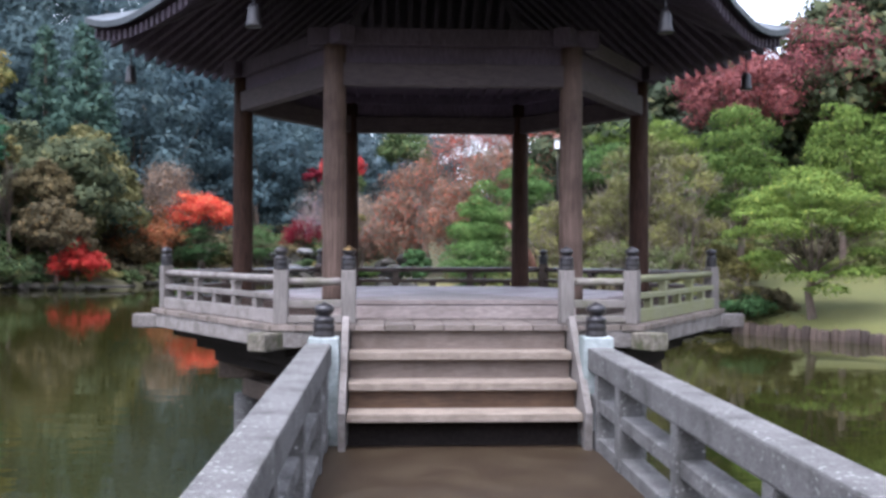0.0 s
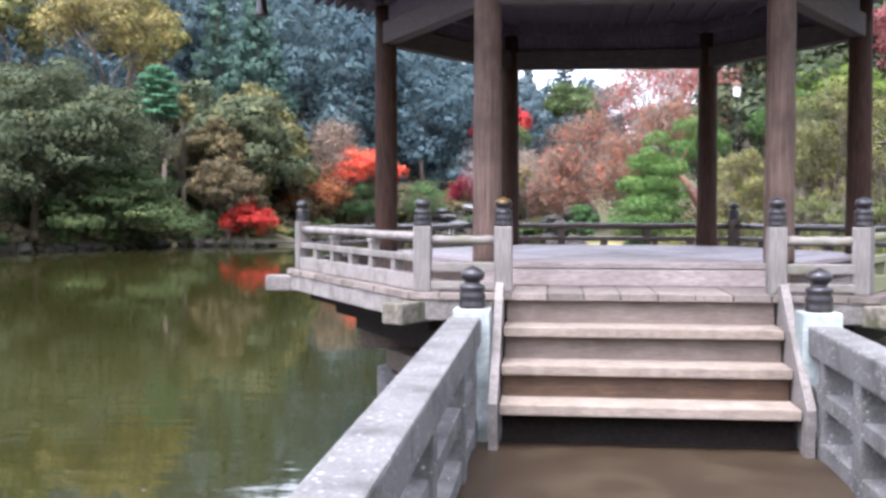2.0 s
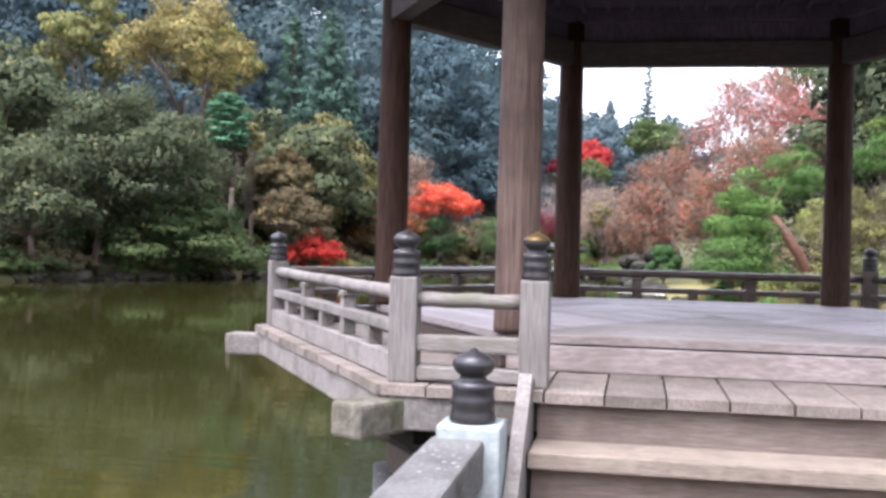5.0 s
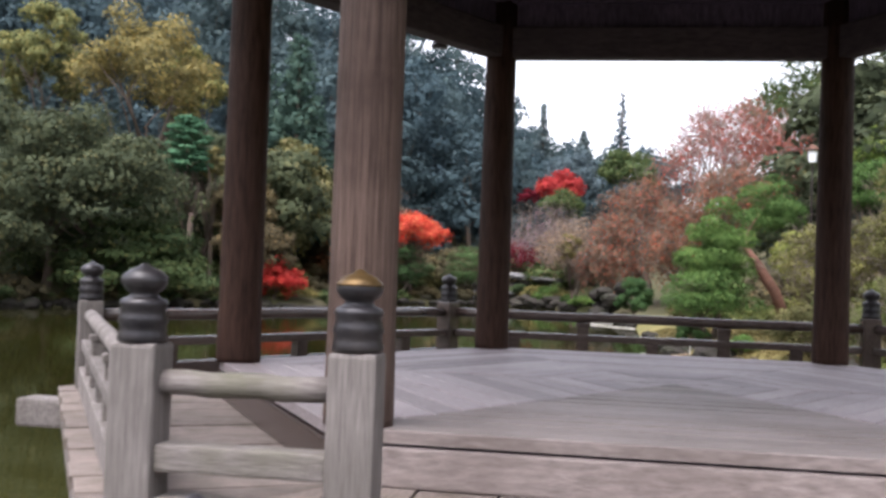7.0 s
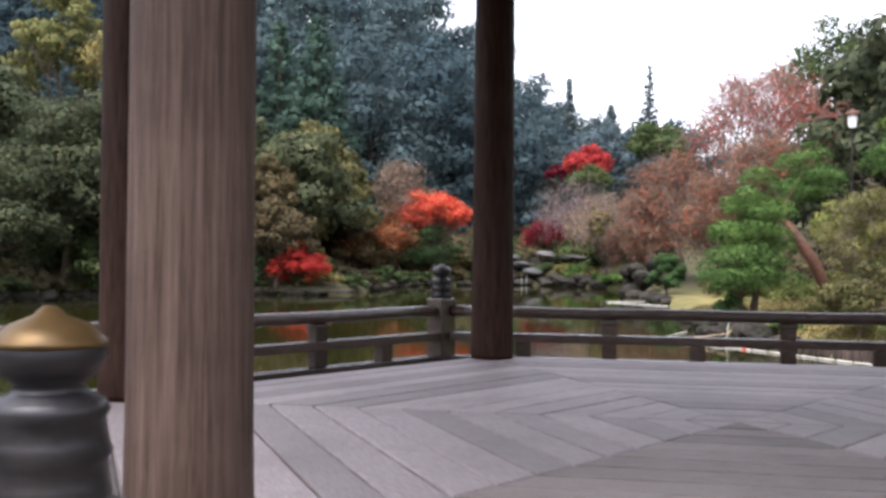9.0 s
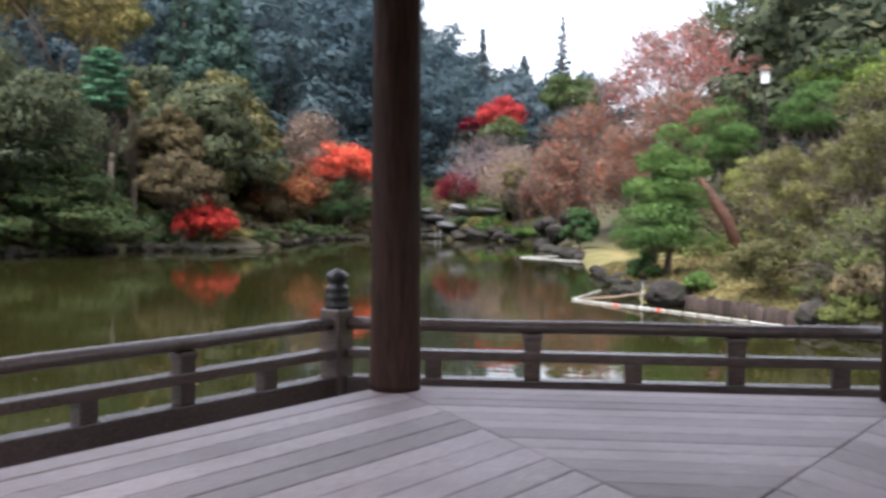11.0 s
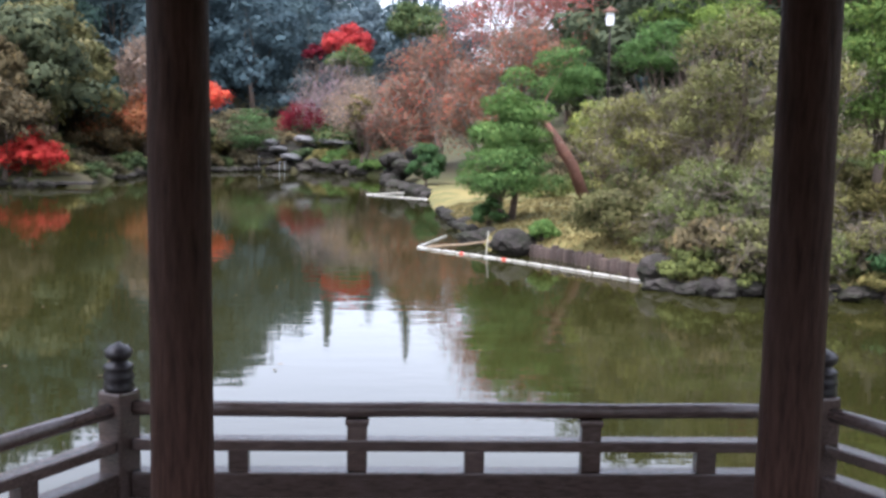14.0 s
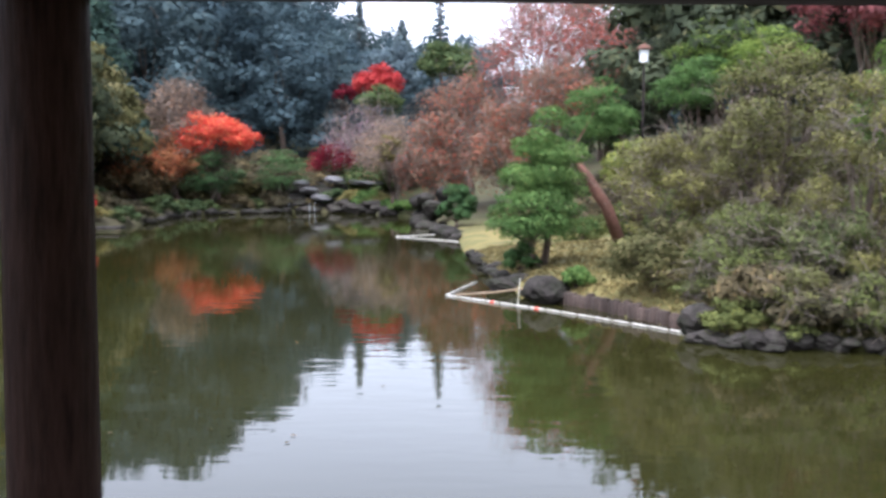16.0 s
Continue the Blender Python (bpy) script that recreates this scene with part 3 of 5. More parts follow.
def ground_z(x, y):
    x, y = np.asarray(x, float), np.asarray(y, float)
    d = shore_distance(x, y)
    az = np.degrees(np.arctan2(x, y + 5))
    far = np.hypot(x, y)
    bank = np.interp(d, [-4, -0.25, 0.0, 0.6, 4, 12, 30, 70, 130, 260, 800], [-3.3, -2.6, -1.72, -1.5, -1.1, 0.3, 5.0, 16, 27, 30, 12])
    # bearings behind the bridge: an unseen hill, raised to block low sky light
    hill = np.interp(az, [-180, -80, -45, -12, -4, 0, 6, 14, 40, 90, 180], [1.6, 1.3, 1.15, 1.05, 0.45, 0.22, 0.4, 0.75, 0.8, 1.2, 1.6])
    rolls = 0.5 * np.sin(x * 0.11 + 1.3) * np.sin(y * 0.09) + 0.15 * np.sin(x * 0.7) * np.sin(y * 0.63 + 1)
    z = np.where(d > 0, -1.5 + (bank + 1.5) * np.where(d > 8, hill + (1 - hill) * np.exp(-(d - 8) / 25), 1.0) + rolls * np.clip(d / 6, 0, 1), bank)
    return np.where(far > 400, z * np.clip(1 - (far - 400) / 600, 0, 1), z)


def spaced(lo, hi, fine_lo, fine_hi, step, grow=1.22):
    v = list(np.arange(fine_lo, fine_hi, step))
    s = step
    while v[-1] < hi:
        s *= grow
        v.append(v[-1] + s)
    s = step
    while v[0] > lo:
        s *= grow
        v.insert(0, v[0] - s)
    return np.array(v)


def sheet(name, xs, ys, zfun, material):
    X, Y = np.meshgrid(xs, ys)
    Z = zfun(X, Y)
    ny, nx = X.shape
    idx = np.arange(nx * ny).reshape(ny, nx)
    faces = np.stack([idx[:-1, :-1], idx[:-1, 1:], idx[1:, 1:], idx[1:, :-1]], -1).reshape(-1, 4)
    me = bpy.data.meshes.new(name)
    me.from_pydata(np.stack([X, Y, Z], -1).reshape(-1, 3).tolist(), [], faces.tolist())
    me.polygons.foreach_set("use_smooth", [True] * len(faces))
    me.materials.append(material)
    return new(name, me)


tagged(sheet("ground", spaced(-1500, 1500, -34, 34, 0.55), spaced(-1500, 2500, 5, 92, 0.6), ground_z, GROUND), "wooded hillside soil strewn with fallen leaves", "ground", kind="structure")
pond = tagged(new("water", finish("water", prism([(-95, -75), (65, -75), (65, 90), (-95, 90)], WATERLINE - 0.02, WATERLINE), WATER)), "still green pond water mirroring the trees", "water", kind="structure")

# ---- trees ----
rng = np.random.default_rng(7)


def gz(x, y):
    return float(ground_z(np.array([x]), np.array([y]))[0])


def leaf_mesh(name, centres, normals, size, material, aspect=0.6, jitter=0.35, far=False, soft=0.7):
    """One quad, folded a little, for each leaf or spray of leaves."""
    n = len(centres)
    c = np.asarray(centres)
    nm = np.asarray(normals) + rng.normal(0, jitter, (n, 3))
    nm /= np.linalg.norm(nm, axis=1)[:, None] + 1e-9
    t = np.cross(nm, rng.normal(0, 1, (n, 3)))
    t /= np.linalg.norm(t, axis=1)[:, None] + 1e-9
    b = np.cross(nm, t)
    s = (size * rng.uniform(0.6, 1.4, n))[:, None]
    if far:
        corners, s = 3, s * 1.2
        v = np.stack([c - t * s, c + t * s * 0.6 - b * s * aspect, c + t * s * 0.6 + b * s * aspect], 1).reshape(-1, 3)
    else:
        corners = 4
        v = np.stack([c - t * s, c - b * s * aspect + nm * s * 0.15, c + t * s, c + b * s * aspect + nm * s * 0.15], 1).reshape(-1, 3)
    me = bpy.data.meshes.new(name)
    me.vertices.add(corners * n)
    me.vertices.foreach_set("co", v.astype(np.float32).ravel())
    me.loops.add(corners * n)
    me.loops.foreach_set("vertex_index", np.arange(corners * n, dtype=np.int32))
    me.polygons.add(n)
    me.polygons.foreach_set("loop_start", np.arange(0, corners * n, corners, dtype=np.int32))
    me.update(calc_edges=True)
    if soft:
        # rounded foliage normals, so that a crown is lit as a whole
        out = np.asarray(normals, float)
        out = out / (np.linalg.norm(out, axis=1)[:, None] + 1e-9) * soft + nm * (1 - soft)
        out /= np.linalg.norm(out, axis=1)[:, None] + 1e-9
        me.polygons.foreach_set("use_smooth", np.ones(n, bool))
        me.normals_split_custom_set_from_vertices(np.repeat(out, corners, 0).tolist())
    me.materials.append(material)
    return me


def blob_points(blobs, n, shell=0.35, under=0.25):
    """Points and outward normals in the outer shell of ellipsoids (x, y, z, rx, ry, rz)."""
    blobs = np.asarray(blobs, float)
    area = (blobs[:, 3] * blobs[:, 4] + blobs[:, 4] * blobs[:, 5] + blobs[:, 3] * blobs[:, 5])
    pick = rng.choice(len(blobs), n, p=area / area.sum())
    d = rng.normal(0, 1, (n, 3))
    d /= np.linalg.norm(d, axis=1)[:, None]
    flip = (d[:, 2] < -0.2) & (rng.random(n) > under)
    d[flip, 2] *= -1
    r = 1 - shell * rng.random(n) ** 1.6
    B = blobs[pick]
    lump = 1 + 0.12 * np.sin(d[:, 0] * 7 + pick) * np.sin(d[:, 1] * 6 + 2 * pick) + 0.08 * np.sin(d[:, 2] * 9 + pick)
    return B[:, :3] + d * B[:, 3:] * (r * lump)[:, None], d / B[:, 3:] * B[:, 3:].mean(1)[:, None]


def filled_crown(blobs, n, leaf, shell, under):
    """Points, normals and sizes for a dense far crown: leaf sprays outside, larger sprays behind them."""
    c, nm = blob_points(blobs, n * 4 // 5, shell, under)
    inner = np.asarray(blobs, float).copy()
    inner[:, 3:] *= 0.8
    c1, nm1 = blob_points(inner, n // 4, 0.25, 0.4)
    return np.concatenate([c, c1]), np.concatenate([nm, nm1]), np.concatenate([np.full(len(c), leaf), np.full(len(c1), leaf * 1.35)])


def limbs(bm, base, tips, r0, lean=0.3, fork=0.45, branches=None):
    """A tapering trunk from base, with a limb bending out to every tip (gathered apart in branches, if given)."""
    base = Vector(base)
    top = sum((Vector(t) for t in tips), Vector()) / len(tips)
    knee = base.lerp(top, fork) + Vector((rng.normal(0, lean), rng.normal(0, lean), 0))
    tube(bm, [base + Vector((0, 0, -0.3)), base + Vector((0, 0, 0.05)), base.lerp(knee, 0.5) + Vector((rng.normal(0, lean * 0.4), rng.normal(0, lean * 0.4), 0)), knee], [r0 * 1.35, r0 * 1.1, r0 * 0.85, r0 * 0.7], 8)
    for t in tips:
        t = Vector(t)
        start = base.lerp(knee, rng.uniform(0.55, 1.0))
        mid = start.lerp(t, 0.5) + Vector((rng.normal(0, 0.12), rng.normal(0, 0.12), rng.uniform(-0.02, 0.16))) * (t - start).length
        if branches is not None:
            branches.append(bmesh.new())
        tube(bm if branches is None else branches[-1], [start, mid, t], [r0 * 0.3, r0 * 0.18, r0 * 0.06], 6)


def tree(name, label, category, blobs, n, leaf, material, bark=BARK, r0=0.16, aspect=0.6, shell=0.4, under=0.3, group="", at=None, lean=0.25, fork=0.45, base=(0, 0, 0), kind=""):
    root = thing(name, label, category, group, kind, at)
    bm = bmesh.new()
    tips = [(b[0], b[1], b[2] + 0.3 * b[5]) for b in blobs]
    limbs(bm, base, tips[:5], r0, lean, fork)
    part("trunk", bm, bark, root, smooth=True)
    c, nm, sizes = filled_crown(blobs, n, leaf, shell, under)
    part("crown", leaf_mesh("crown", c, nm, sizes, material, aspect, far=True, soft=0.75), None, root)
    return root


def crown_blobs(w, h0, h1, count, size, flat=0.75, round_top=1.0):
    """Blobs scattered over a domed crown w wide from height h0 to h1."""
    out = []
    for i in range(count):
        a, q = i * 2.39996 + rng.uniform(-0.3, 0.3), math.sqrt((i + 0.5) / count)
        dome = math.sqrt(max(0.02, 1 - (q * 0.95) ** 2)) ** round_top
        z = h0 + (h1 - h0) * (dome * rng.uniform(0.55, 1.0))
        s = size * rng.uniform(0.75, 1.25)
        out.append((w / 2 * q * math.cos(a), w / 2 * q * math.sin(a), z - s * flat * 0.6, s, s, s * flat))
    return out


PINE = leafy("pine_needles", (0.05, 0.12, 0.018), (0.15, 0.265, 0.04), (0.25, 0.34, 0.06))
PINEDARK = leafy("dark_pine_needles", (0.03, 0.075, 0.018), (0.075, 0.15, 0.035), (0.13, 0.2, 0.05))
# the blue lift is distance haze, put into the sprays' colour
CEDAR = leafy("haze_blue_cedar_sprays", (0.05, 0.083, 0.09), (0.088, 0.138, 0.145), (0.112, 0.16, 0.155))
OAK = leafy("evergreen_oak_leaves", (0.036, 0.053, 0.027), (0.105, 0.13, 0.06), (0.18, 0.18, 0.065))
YELLOW = leafy("yellowing_leaves", (0.1, 0.1, 0.035), (0.27, 0.245, 0.075), (0.45, 0.36, 0.08), 0.25)
RED = leafy("scarlet_maple_leaves", (0.55, 0.035, 0.03), (0.92, 0.09, 0.06), (0.95, 0.2, 0.08))
CRIMSON = leafy("crimson_maple_leaves", (0.14, 0.015, 0.03), (0.3, 0.03, 0.05), (0.4, 0.06, 0.05))
ORANGE = leafy("orange_leaves", (0.2, 0.085, 0.035), (0.45, 0.21, 0.07), (0.62, 0.17, 0.08), 0.3)
RUST = leafy("rusty_leaves", (0.15, 0.1, 0.06), (0.3, 0.2, 0.118), (0.6, 0.13, 0.065), 0.34)
OLIVE = leafy("olive_shrub_leaves", (0.075, 0.08, 0.02), (0.21, 0.2, 0.05), (0.32, 0.27, 0.09), 0.25)
LIME = leafy("yellow_green_leaves", (0.16, 0.2, 0.02), (0.36, 0.4, 0.05), (0.48, 0.46, 0.06))
OAKGREEN = leafy("deep_green_leaves", (0.034, 0.066, 0.02), (0.11, 0.16, 0.046), (0.2, 0.195, 0.052))
YELLOWGREEN = leafy("yellow_green_autumn_leaves", (0.1, 0.125, 0.035), (0.26, 0.27, 0.07), (0.42, 0.36, 0.07), 0.25)
YELLOWBROWN = leafy("tawny_leaves", (0.07, 0.062, 0.03), (0.16, 0.132, 0.06), (0.3, 0.21, 0.07), 0.2)
OLIVEBROWN = leafy("olive_brown_leaves", (0.06, 0.055, 0.025), (0.15, 0.13, 0.06), (0.22, 0.17, 0.06))
OLIVEGREEN = leafy("grey_green_shrub_leaves", (0.055, 0.078, 0.016), (0.15, 0.18, 0.04), (0.24, 0.27, 0.05), 0.2)
TWIGGY = leafy("thin_olive_leaves", (0.085, 0.09, 0.018), (0.22, 0.215, 0.05), (0.33, 0.33, 0.07), 0.25)
PINEBRIGHT = leafy("fresh_pine_needles", (0.06, 0.12, 0.012), (0.18, 0.27, 0.025), (0.33, 0.38, 0.04))
PINEDULL = leafy("grey_green_pine_needles", (0.045, 0.095, 0.025), (0.12, 0.22, 0.055), (0.2, 0.28, 0.08))
PINEJADE = leafy("jade_pine_needles", (0.03, 0.09, 0.045), (0.085, 0.21, 0.1), (0.14, 0.27, 0.12))
CEDARGREEN = leafy("green_cedar_sprays", (0.05, 0.1, 0.07), (0.105, 0.175, 0.11), (0.14, 0.2, 0.11))
# farthest trees: paler and bluer still, with the haze put into the colour
CEDARFAR = leafy("hazed_distant_cedar_sprays", (0.085, 0.125, 0.14), (0.15, 0.21, 0.225), (0.18, 0.24, 0.23))
REDORANGE = leafy("orange_red_maple_leaves", (0.5, 0.05, 0.035), (0.85, 0.125, 0.065), (0.75, 0.3, 0.1), 0.3)
RUSTPALE = leafy("pale_brown_leaves", (0.16, 0.125, 0.085), (0.34, 0.265, 0.185), (0.42, 0.26, 0.13), 0.3)
RUSTRED = leafy("brick_red_leaves", (0.16, 0.095, 0.078), (0.32, 0.175, 0.14), (0.64, 0.12, 0.07), 0.45)
CRIMSONRED = leafy("bright_crimson_leaves", (0.26, 0.03, 0.035), (0.5, 0.06, 0.06), (0.55, 0.1, 0.06))
DUSKYRED = leafy("dusky_red_leaves", (0.12, 0.05, 0.05), (0.29, 0.105, 0.105), (0.42, 0.14, 0.12), 0.3)
PINKTWIG = leafy("fading_pink_leaves", (0.26, 0.18, 0.19), (0.46, 0.35, 0.35), (0.55, 0.24, 0.22), 0.3)


def twig_mesh(blobs, n, length, thick=0.011):
    """Bare crooked twigs: thin tapering three-sided stems of four lengths, each with two side shoots."""
    c, nm = blob_points(blobs, n, 0.55, 0.3)
    verts, faces = [], []

    def stem(p, d, size, r, steps):
        first = len(verts)
        for q in range(steps + 1):
            side = np.cross(d, (0.3, 0.2, 1.0))
            side /= np.linalg.norm(side) + 1e-9
            up = np.cross(side, d)
            w = r * (1 - 0.8 * q / steps)
            for a in (0.0, 2.094, 4.189):
                verts.append(p + w * (math.cos(a) * side + math.sin(a) * up))
            joints.append((p, d))
            d = d + rng.normal(0, 0.3, 3)
            d /= np.linalg.norm(d)
            p = p + d * size / steps
        for q in range(steps):
            for a in range(3):
                u, v = first + 3 * q + a, first + 3 * q + (a + 1) % 3
                faces.append((u, v, v + 3, u + 3))

    for p, d in zip(c, nm):
        joints = []
        d = d / (np.linalg.norm(d) + 1e-9) + rng.normal(0, 0.5, 3) + (0, 0, 0.25)
        d /= np.linalg.norm(d)
        size = length * rng.uniform(0.6, 1.5)
        stem(p - d * size * 0.6, d, size, thick * rng.uniform(0.7, 1.3), 4)
        for q in (1, 3):
            p1, d1 = joints[q]
            d1 = d1 + rng.normal(0, 0.6, 3)
            stem(p1, d1 / np.linalg.norm(d1), size * 0.45, thick * 0.55, 2)
    me = bpy.data.meshes.new("branchlet")
    me.from_pydata([tuple(v) for v in verts], [], faces)
    me.materials.append(PALEBARK)
    return me


def plant(name, label, category, x, y, z0, z1, w, material, style, leaf, n):
    """A tree or bush whose crown spans z0 to z1 and is w wide, rooted in the ground below it."""
    g = gz(x, y)
    lo, hi = z0 - g, max(z1 - g, 0.4)
    lo = max(lo, 0.0 if category == "bush" else 0.1)
    h = max(hi - lo, 0.3)
    bark = REDBARK if name == "red_pine" else PALEBARK if name in ("autumn_tree", "bare_tree") else BARK
    if style == "cone":
        blobs = []
        for i in range(44):
            q = (i + 0.5) / 44
            rr = w / 2 * (1 - 0.93 * q ** 1.2) * rng.uniform(0.45, 0.85)
            a = i * 2.39996
            s = w * (0.24 - 0.17 * q)
            blobs.append((rr * math.cos(a), rr * math.sin(a), lo + h * (0.04 + 0.94 * q), s, s, s * 0.9))
    elif style == "layer":
        blobs = []
        for i in range(26):
            q = (i + 0.5) / 26
            rr = w / 2 * (0.86 - 0.72 * q ** 1.6) * rng.uniform(0.35, 1.0)
            a = i * 2.39996
            s = w * rng.uniform(0.13, 0.19)
            blobs.append((rr * math.cos(a), rr * math.sin(a), lo + h * (0.1 + 0.82 * q), s, s, s * 0.38))
    elif style == "stack":
        blobs = []
        for tier in range(5):
            q = tier / 4
            reach = w / 2 * (0.66, 0.7, 0.6, 0.46, 0.2)[tier]
            blobs.append((0, 0, lo + h * (0.16 + 0.68 * q), reach * 0.8, reach * 0.8, h * 0.13))
            for i in range((8, 8, 7, 5, 3)[tier]):
                a = i * 2 * math.pi / (8, 8, 7, 5, 3)[tier] + tier * 0.7 + rng.uniform(-0.2, 0.2)
                s = w * rng.uniform(0.17, 0.22)
                blobs.append((reach * math.cos(a), reach * math.sin(a), lo + h * (0.14 + 0.70 * q) + rng.uniform(-0.04, 0.04) * h, s, s, min(s * 0.85, h * 0.23)))
    elif style == "umbrella":
        blobs = crown_blobs(w * 0.86, lo + 0.42 * h, hi, 34, w * 0.135, 0.5)
        for i in range(12):
            a = i * 2.39996
            rr = w * rng.uniform(0.12, 0.42)
            blobs.append((rr * math.cos(a), rr * math.sin(a), lo + h * rng.uniform(0.12, 0.45), w * 0.12, w * 0.12, w * 0.045))
    elif style == "ball":
        blobs = crown_blobs(w * 0.74, lo, hi, 22, w * 0.19, 0.8)
        blobs += [(0.55 * q[0], 0.55 * q[1], lo + 0.5 * (q[2] - lo), q[3], q[4], q[5]) for q in blobs[::2]]
    elif style == "cloud":
        blobs = crown_blobs(w * 0.8, lo, hi, 16 if w < 4 else 26, w * (0.19 if w < 4 else 0.16), 0.6)
        blobs += [(0.6 * q[0], 0.6 * q[1], lo + 0.4 * (q[2] - lo), q[3], q[4], q[5]) for q in blobs[::2]]
    else:
        count = int(np.clip(10 + w * 4, 14, 34))
        blobs = crown_blobs(w * 0.84, lo + 0.12 * h, hi, count, w * (0.72 / math.sqrt(count)), min(0.85, 1.1 * h / w + 0.2))
        for i in range(count // 2):
            a = rng.uniform(0, 6.283)
            s = w * 0.11
            rr = w * 0.38 * rng.uniform(0.6, 1.0)
            blobs.append((rr * math.cos(a), rr * math.sin(a), lo + h * rng.uniform(0.08, 0.5), s, s, s * 0.8))
    root = thing(name, label, category, at=pose(x, y, g))
    bm = bmesh.new()
    tips = [(b[0], b[1], b[2]) for b in blobs][::max(1, len(blobs) // 12)]
    branches = []
    if name == "red_pine":
        tube(bm, [(0.6, -2.4, -0.4), (-0.1, -2.5, 0.3 - g), (-0.75, -2.5, 1.25 - g), (-1.15, -2.4, 1.85 - g), (-0.9, -1.0, 2.45 - g), (0, 0, lo + 0.6 * h)], [0.22, 0.2, 0.19, 0.12, 0.03, 0.03], 9)
    elif style == "cone":
        tube(bm, [(0, 0, -0.3), (0.05, 0, hi * 0.5), (0, 0, hi * 0.98)], [0.02 * hi, 0.013 * hi, 0.002 * hi], 7)
    else:
        limbs(bm, (0, 0, 0), tips, 0.03 + 0.014 * hi + 0.008 * w, 0.06 * w if category == "tree" else 0.02, 0.55 if category == "tree" else 0.25, branches)
    trunk = part("trunk", bm, bark, root, smooth=True)
    for limb in branches:
        part("limb", limb, bark, trunk, smooth=True)
    dense = style in ("stack", "cloud", "ball", "umbrella")
    c, nm = blob_points(blobs, n, 0.22 if dense else 0.55, 0.12 if dense else 0.35)
    if style == "weep":
        c[:, 2] -= rng.random(len(c)) ** 2 * h * 0.25
    twiggy = material in (TWIGGY, PINKTWIG, RUST, RUSTPALE, RUSTRED, OLIVEGREEN)
    if twiggy:
        thin = rng.random(len(c)) < 0.8
        c, nm, leaf = c[thin], nm[thin], leaf * 0.88
    me = leaf_mesh("crown", c, nm, leaf, material, 0.35 if dense or style == "weep" else 0.6, 0.7 if dense else 0.4, far=y > 48)
    part("crown", me, None, root)
    if twiggy:
        tagged(part("branchlet", twig_mesh(blobs, 260 if name in ("autumn_tree", "bare_tree") else 230, (0.22 if w > 4 else 0.3) * w, 0.03 if y > 48 else 0.012), None, root, "bare pale twigs"), kind="stuff")
    return root


# conifers on the far slopes
cedars = []
for q in range(3):
    h = (13.0, 15.5, 11.5)[q]
    root = thing("cedar", "tall dark blue-green cedar on the wooded slope, haze in its colour", "tree", "hillside cedars")
    bm = bmesh.new()
    tube(bm, [(0, 0, -0.5), (0.1, 0, h * 0.5), (0, 0, h * 0.97)], [0.3, 0.18, 0.03], 7)
    part("trunk", bm, BARK, root)
    blobs = []
    for i in range(46):
        f = (i + 0.5) / 46
        z = h * (0.12 + 0.86 * f)
        rr = (3.5 - 3.2 * f ** 1.3) * rng.uniform(0.55, 1.0)
        a = i * 2.39996 + rng.uniform(-0.5, 0.5)
        s = 1.5 - 1.0 * f
        blobs.append((rr * math.cos(a), rr * math.sin(a), z, s, s, s * 0.75))
    c, nm, sizes = filled_crown(blobs, 5400, 0.175, 0.45, 0.4)
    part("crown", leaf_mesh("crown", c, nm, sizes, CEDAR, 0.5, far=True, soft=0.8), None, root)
    cedars.append(root)
broads = []
for q, (mt, lab) in enumerate(((OAK, "dense grey-green evergreen tree on the slope"), (YELLOW, "yellowing broadleaf tree on the slope"), (OLIVE, "olive-brown broadleaf tree on the slope"), (OAK, "dark evergreen tree on the slope"))):
    broads.append(tree("broadleaf_tree", lab, "tree", crown_blobs(7.5, 1.5, 8.5, 34, 1.2, 0.75), 6500, 0.15, mt, r0=0.2, group="slope trees"))
used = set()


def put(template, x, y, scale, turn=None, lift=0.0):
    m = pose(x, y, gz(x, y) + lift, 0, 0, rng.uniform(0, 360) if turn is None else turn) @ Matrix.Diagonal((scale * rng.uniform(0.9, 1.1), scale, scale * rng.uniform(0.92, 1.12), 1))
    if template.name not in used:
        used.add(template.name)
        template.matrix_basis = m
        return template
    return copy_thing(template, m)


def by_bearing(az, d):
    return d * math.sin(radians(az)), d * math.cos(radians(az)) - 5


# the skyline: how high the wood stands against the sky, by bearing
SKY_AZ = [-70, -20, -16, -13.4, -10.2, -7.3, -5.4, -3, 0, 2, 4, 8, 11, 13, 14.5, 17, 18.5, 23.5, 26, 50]
SKY_EL = [16, 15.5, 14.6, 14.0, 12.4, 9.8, 8.7, 7.0, 6.4, 6.6, 8.5, 10.8, 11.8, 13, 14.8, 14.2, 11.0, 11.0, 15, 16]
for az in np.arange(-60, 46, 1.95):
    for d in (93, 104, 122):
        a = az + rng.uniform(-1.0, 1.0)
        dd = d + rng.uniform(-4, 4)
        if (-17 < a < -4 and d < 110) or (-7 < a < 6 and d < 120) or (a > 0 and d == 93):
            continue
        x, y = by_bearing(a, dd)
        if shore_distance(np.array([x]), np.array([y]))[0] < 6:
            continue
        room = math.tan(radians(float(np.interp(a, SKY_AZ, SKY_EL)) * (0.8 if a < 7 else 1.0))) * dd + 0.5 - gz(x, y)
        if room > 4:
            put(cedars[rng.integers(3)], x, y, min(room / 14.5, 1.45) * rng.uniform(0.82, 1.02))
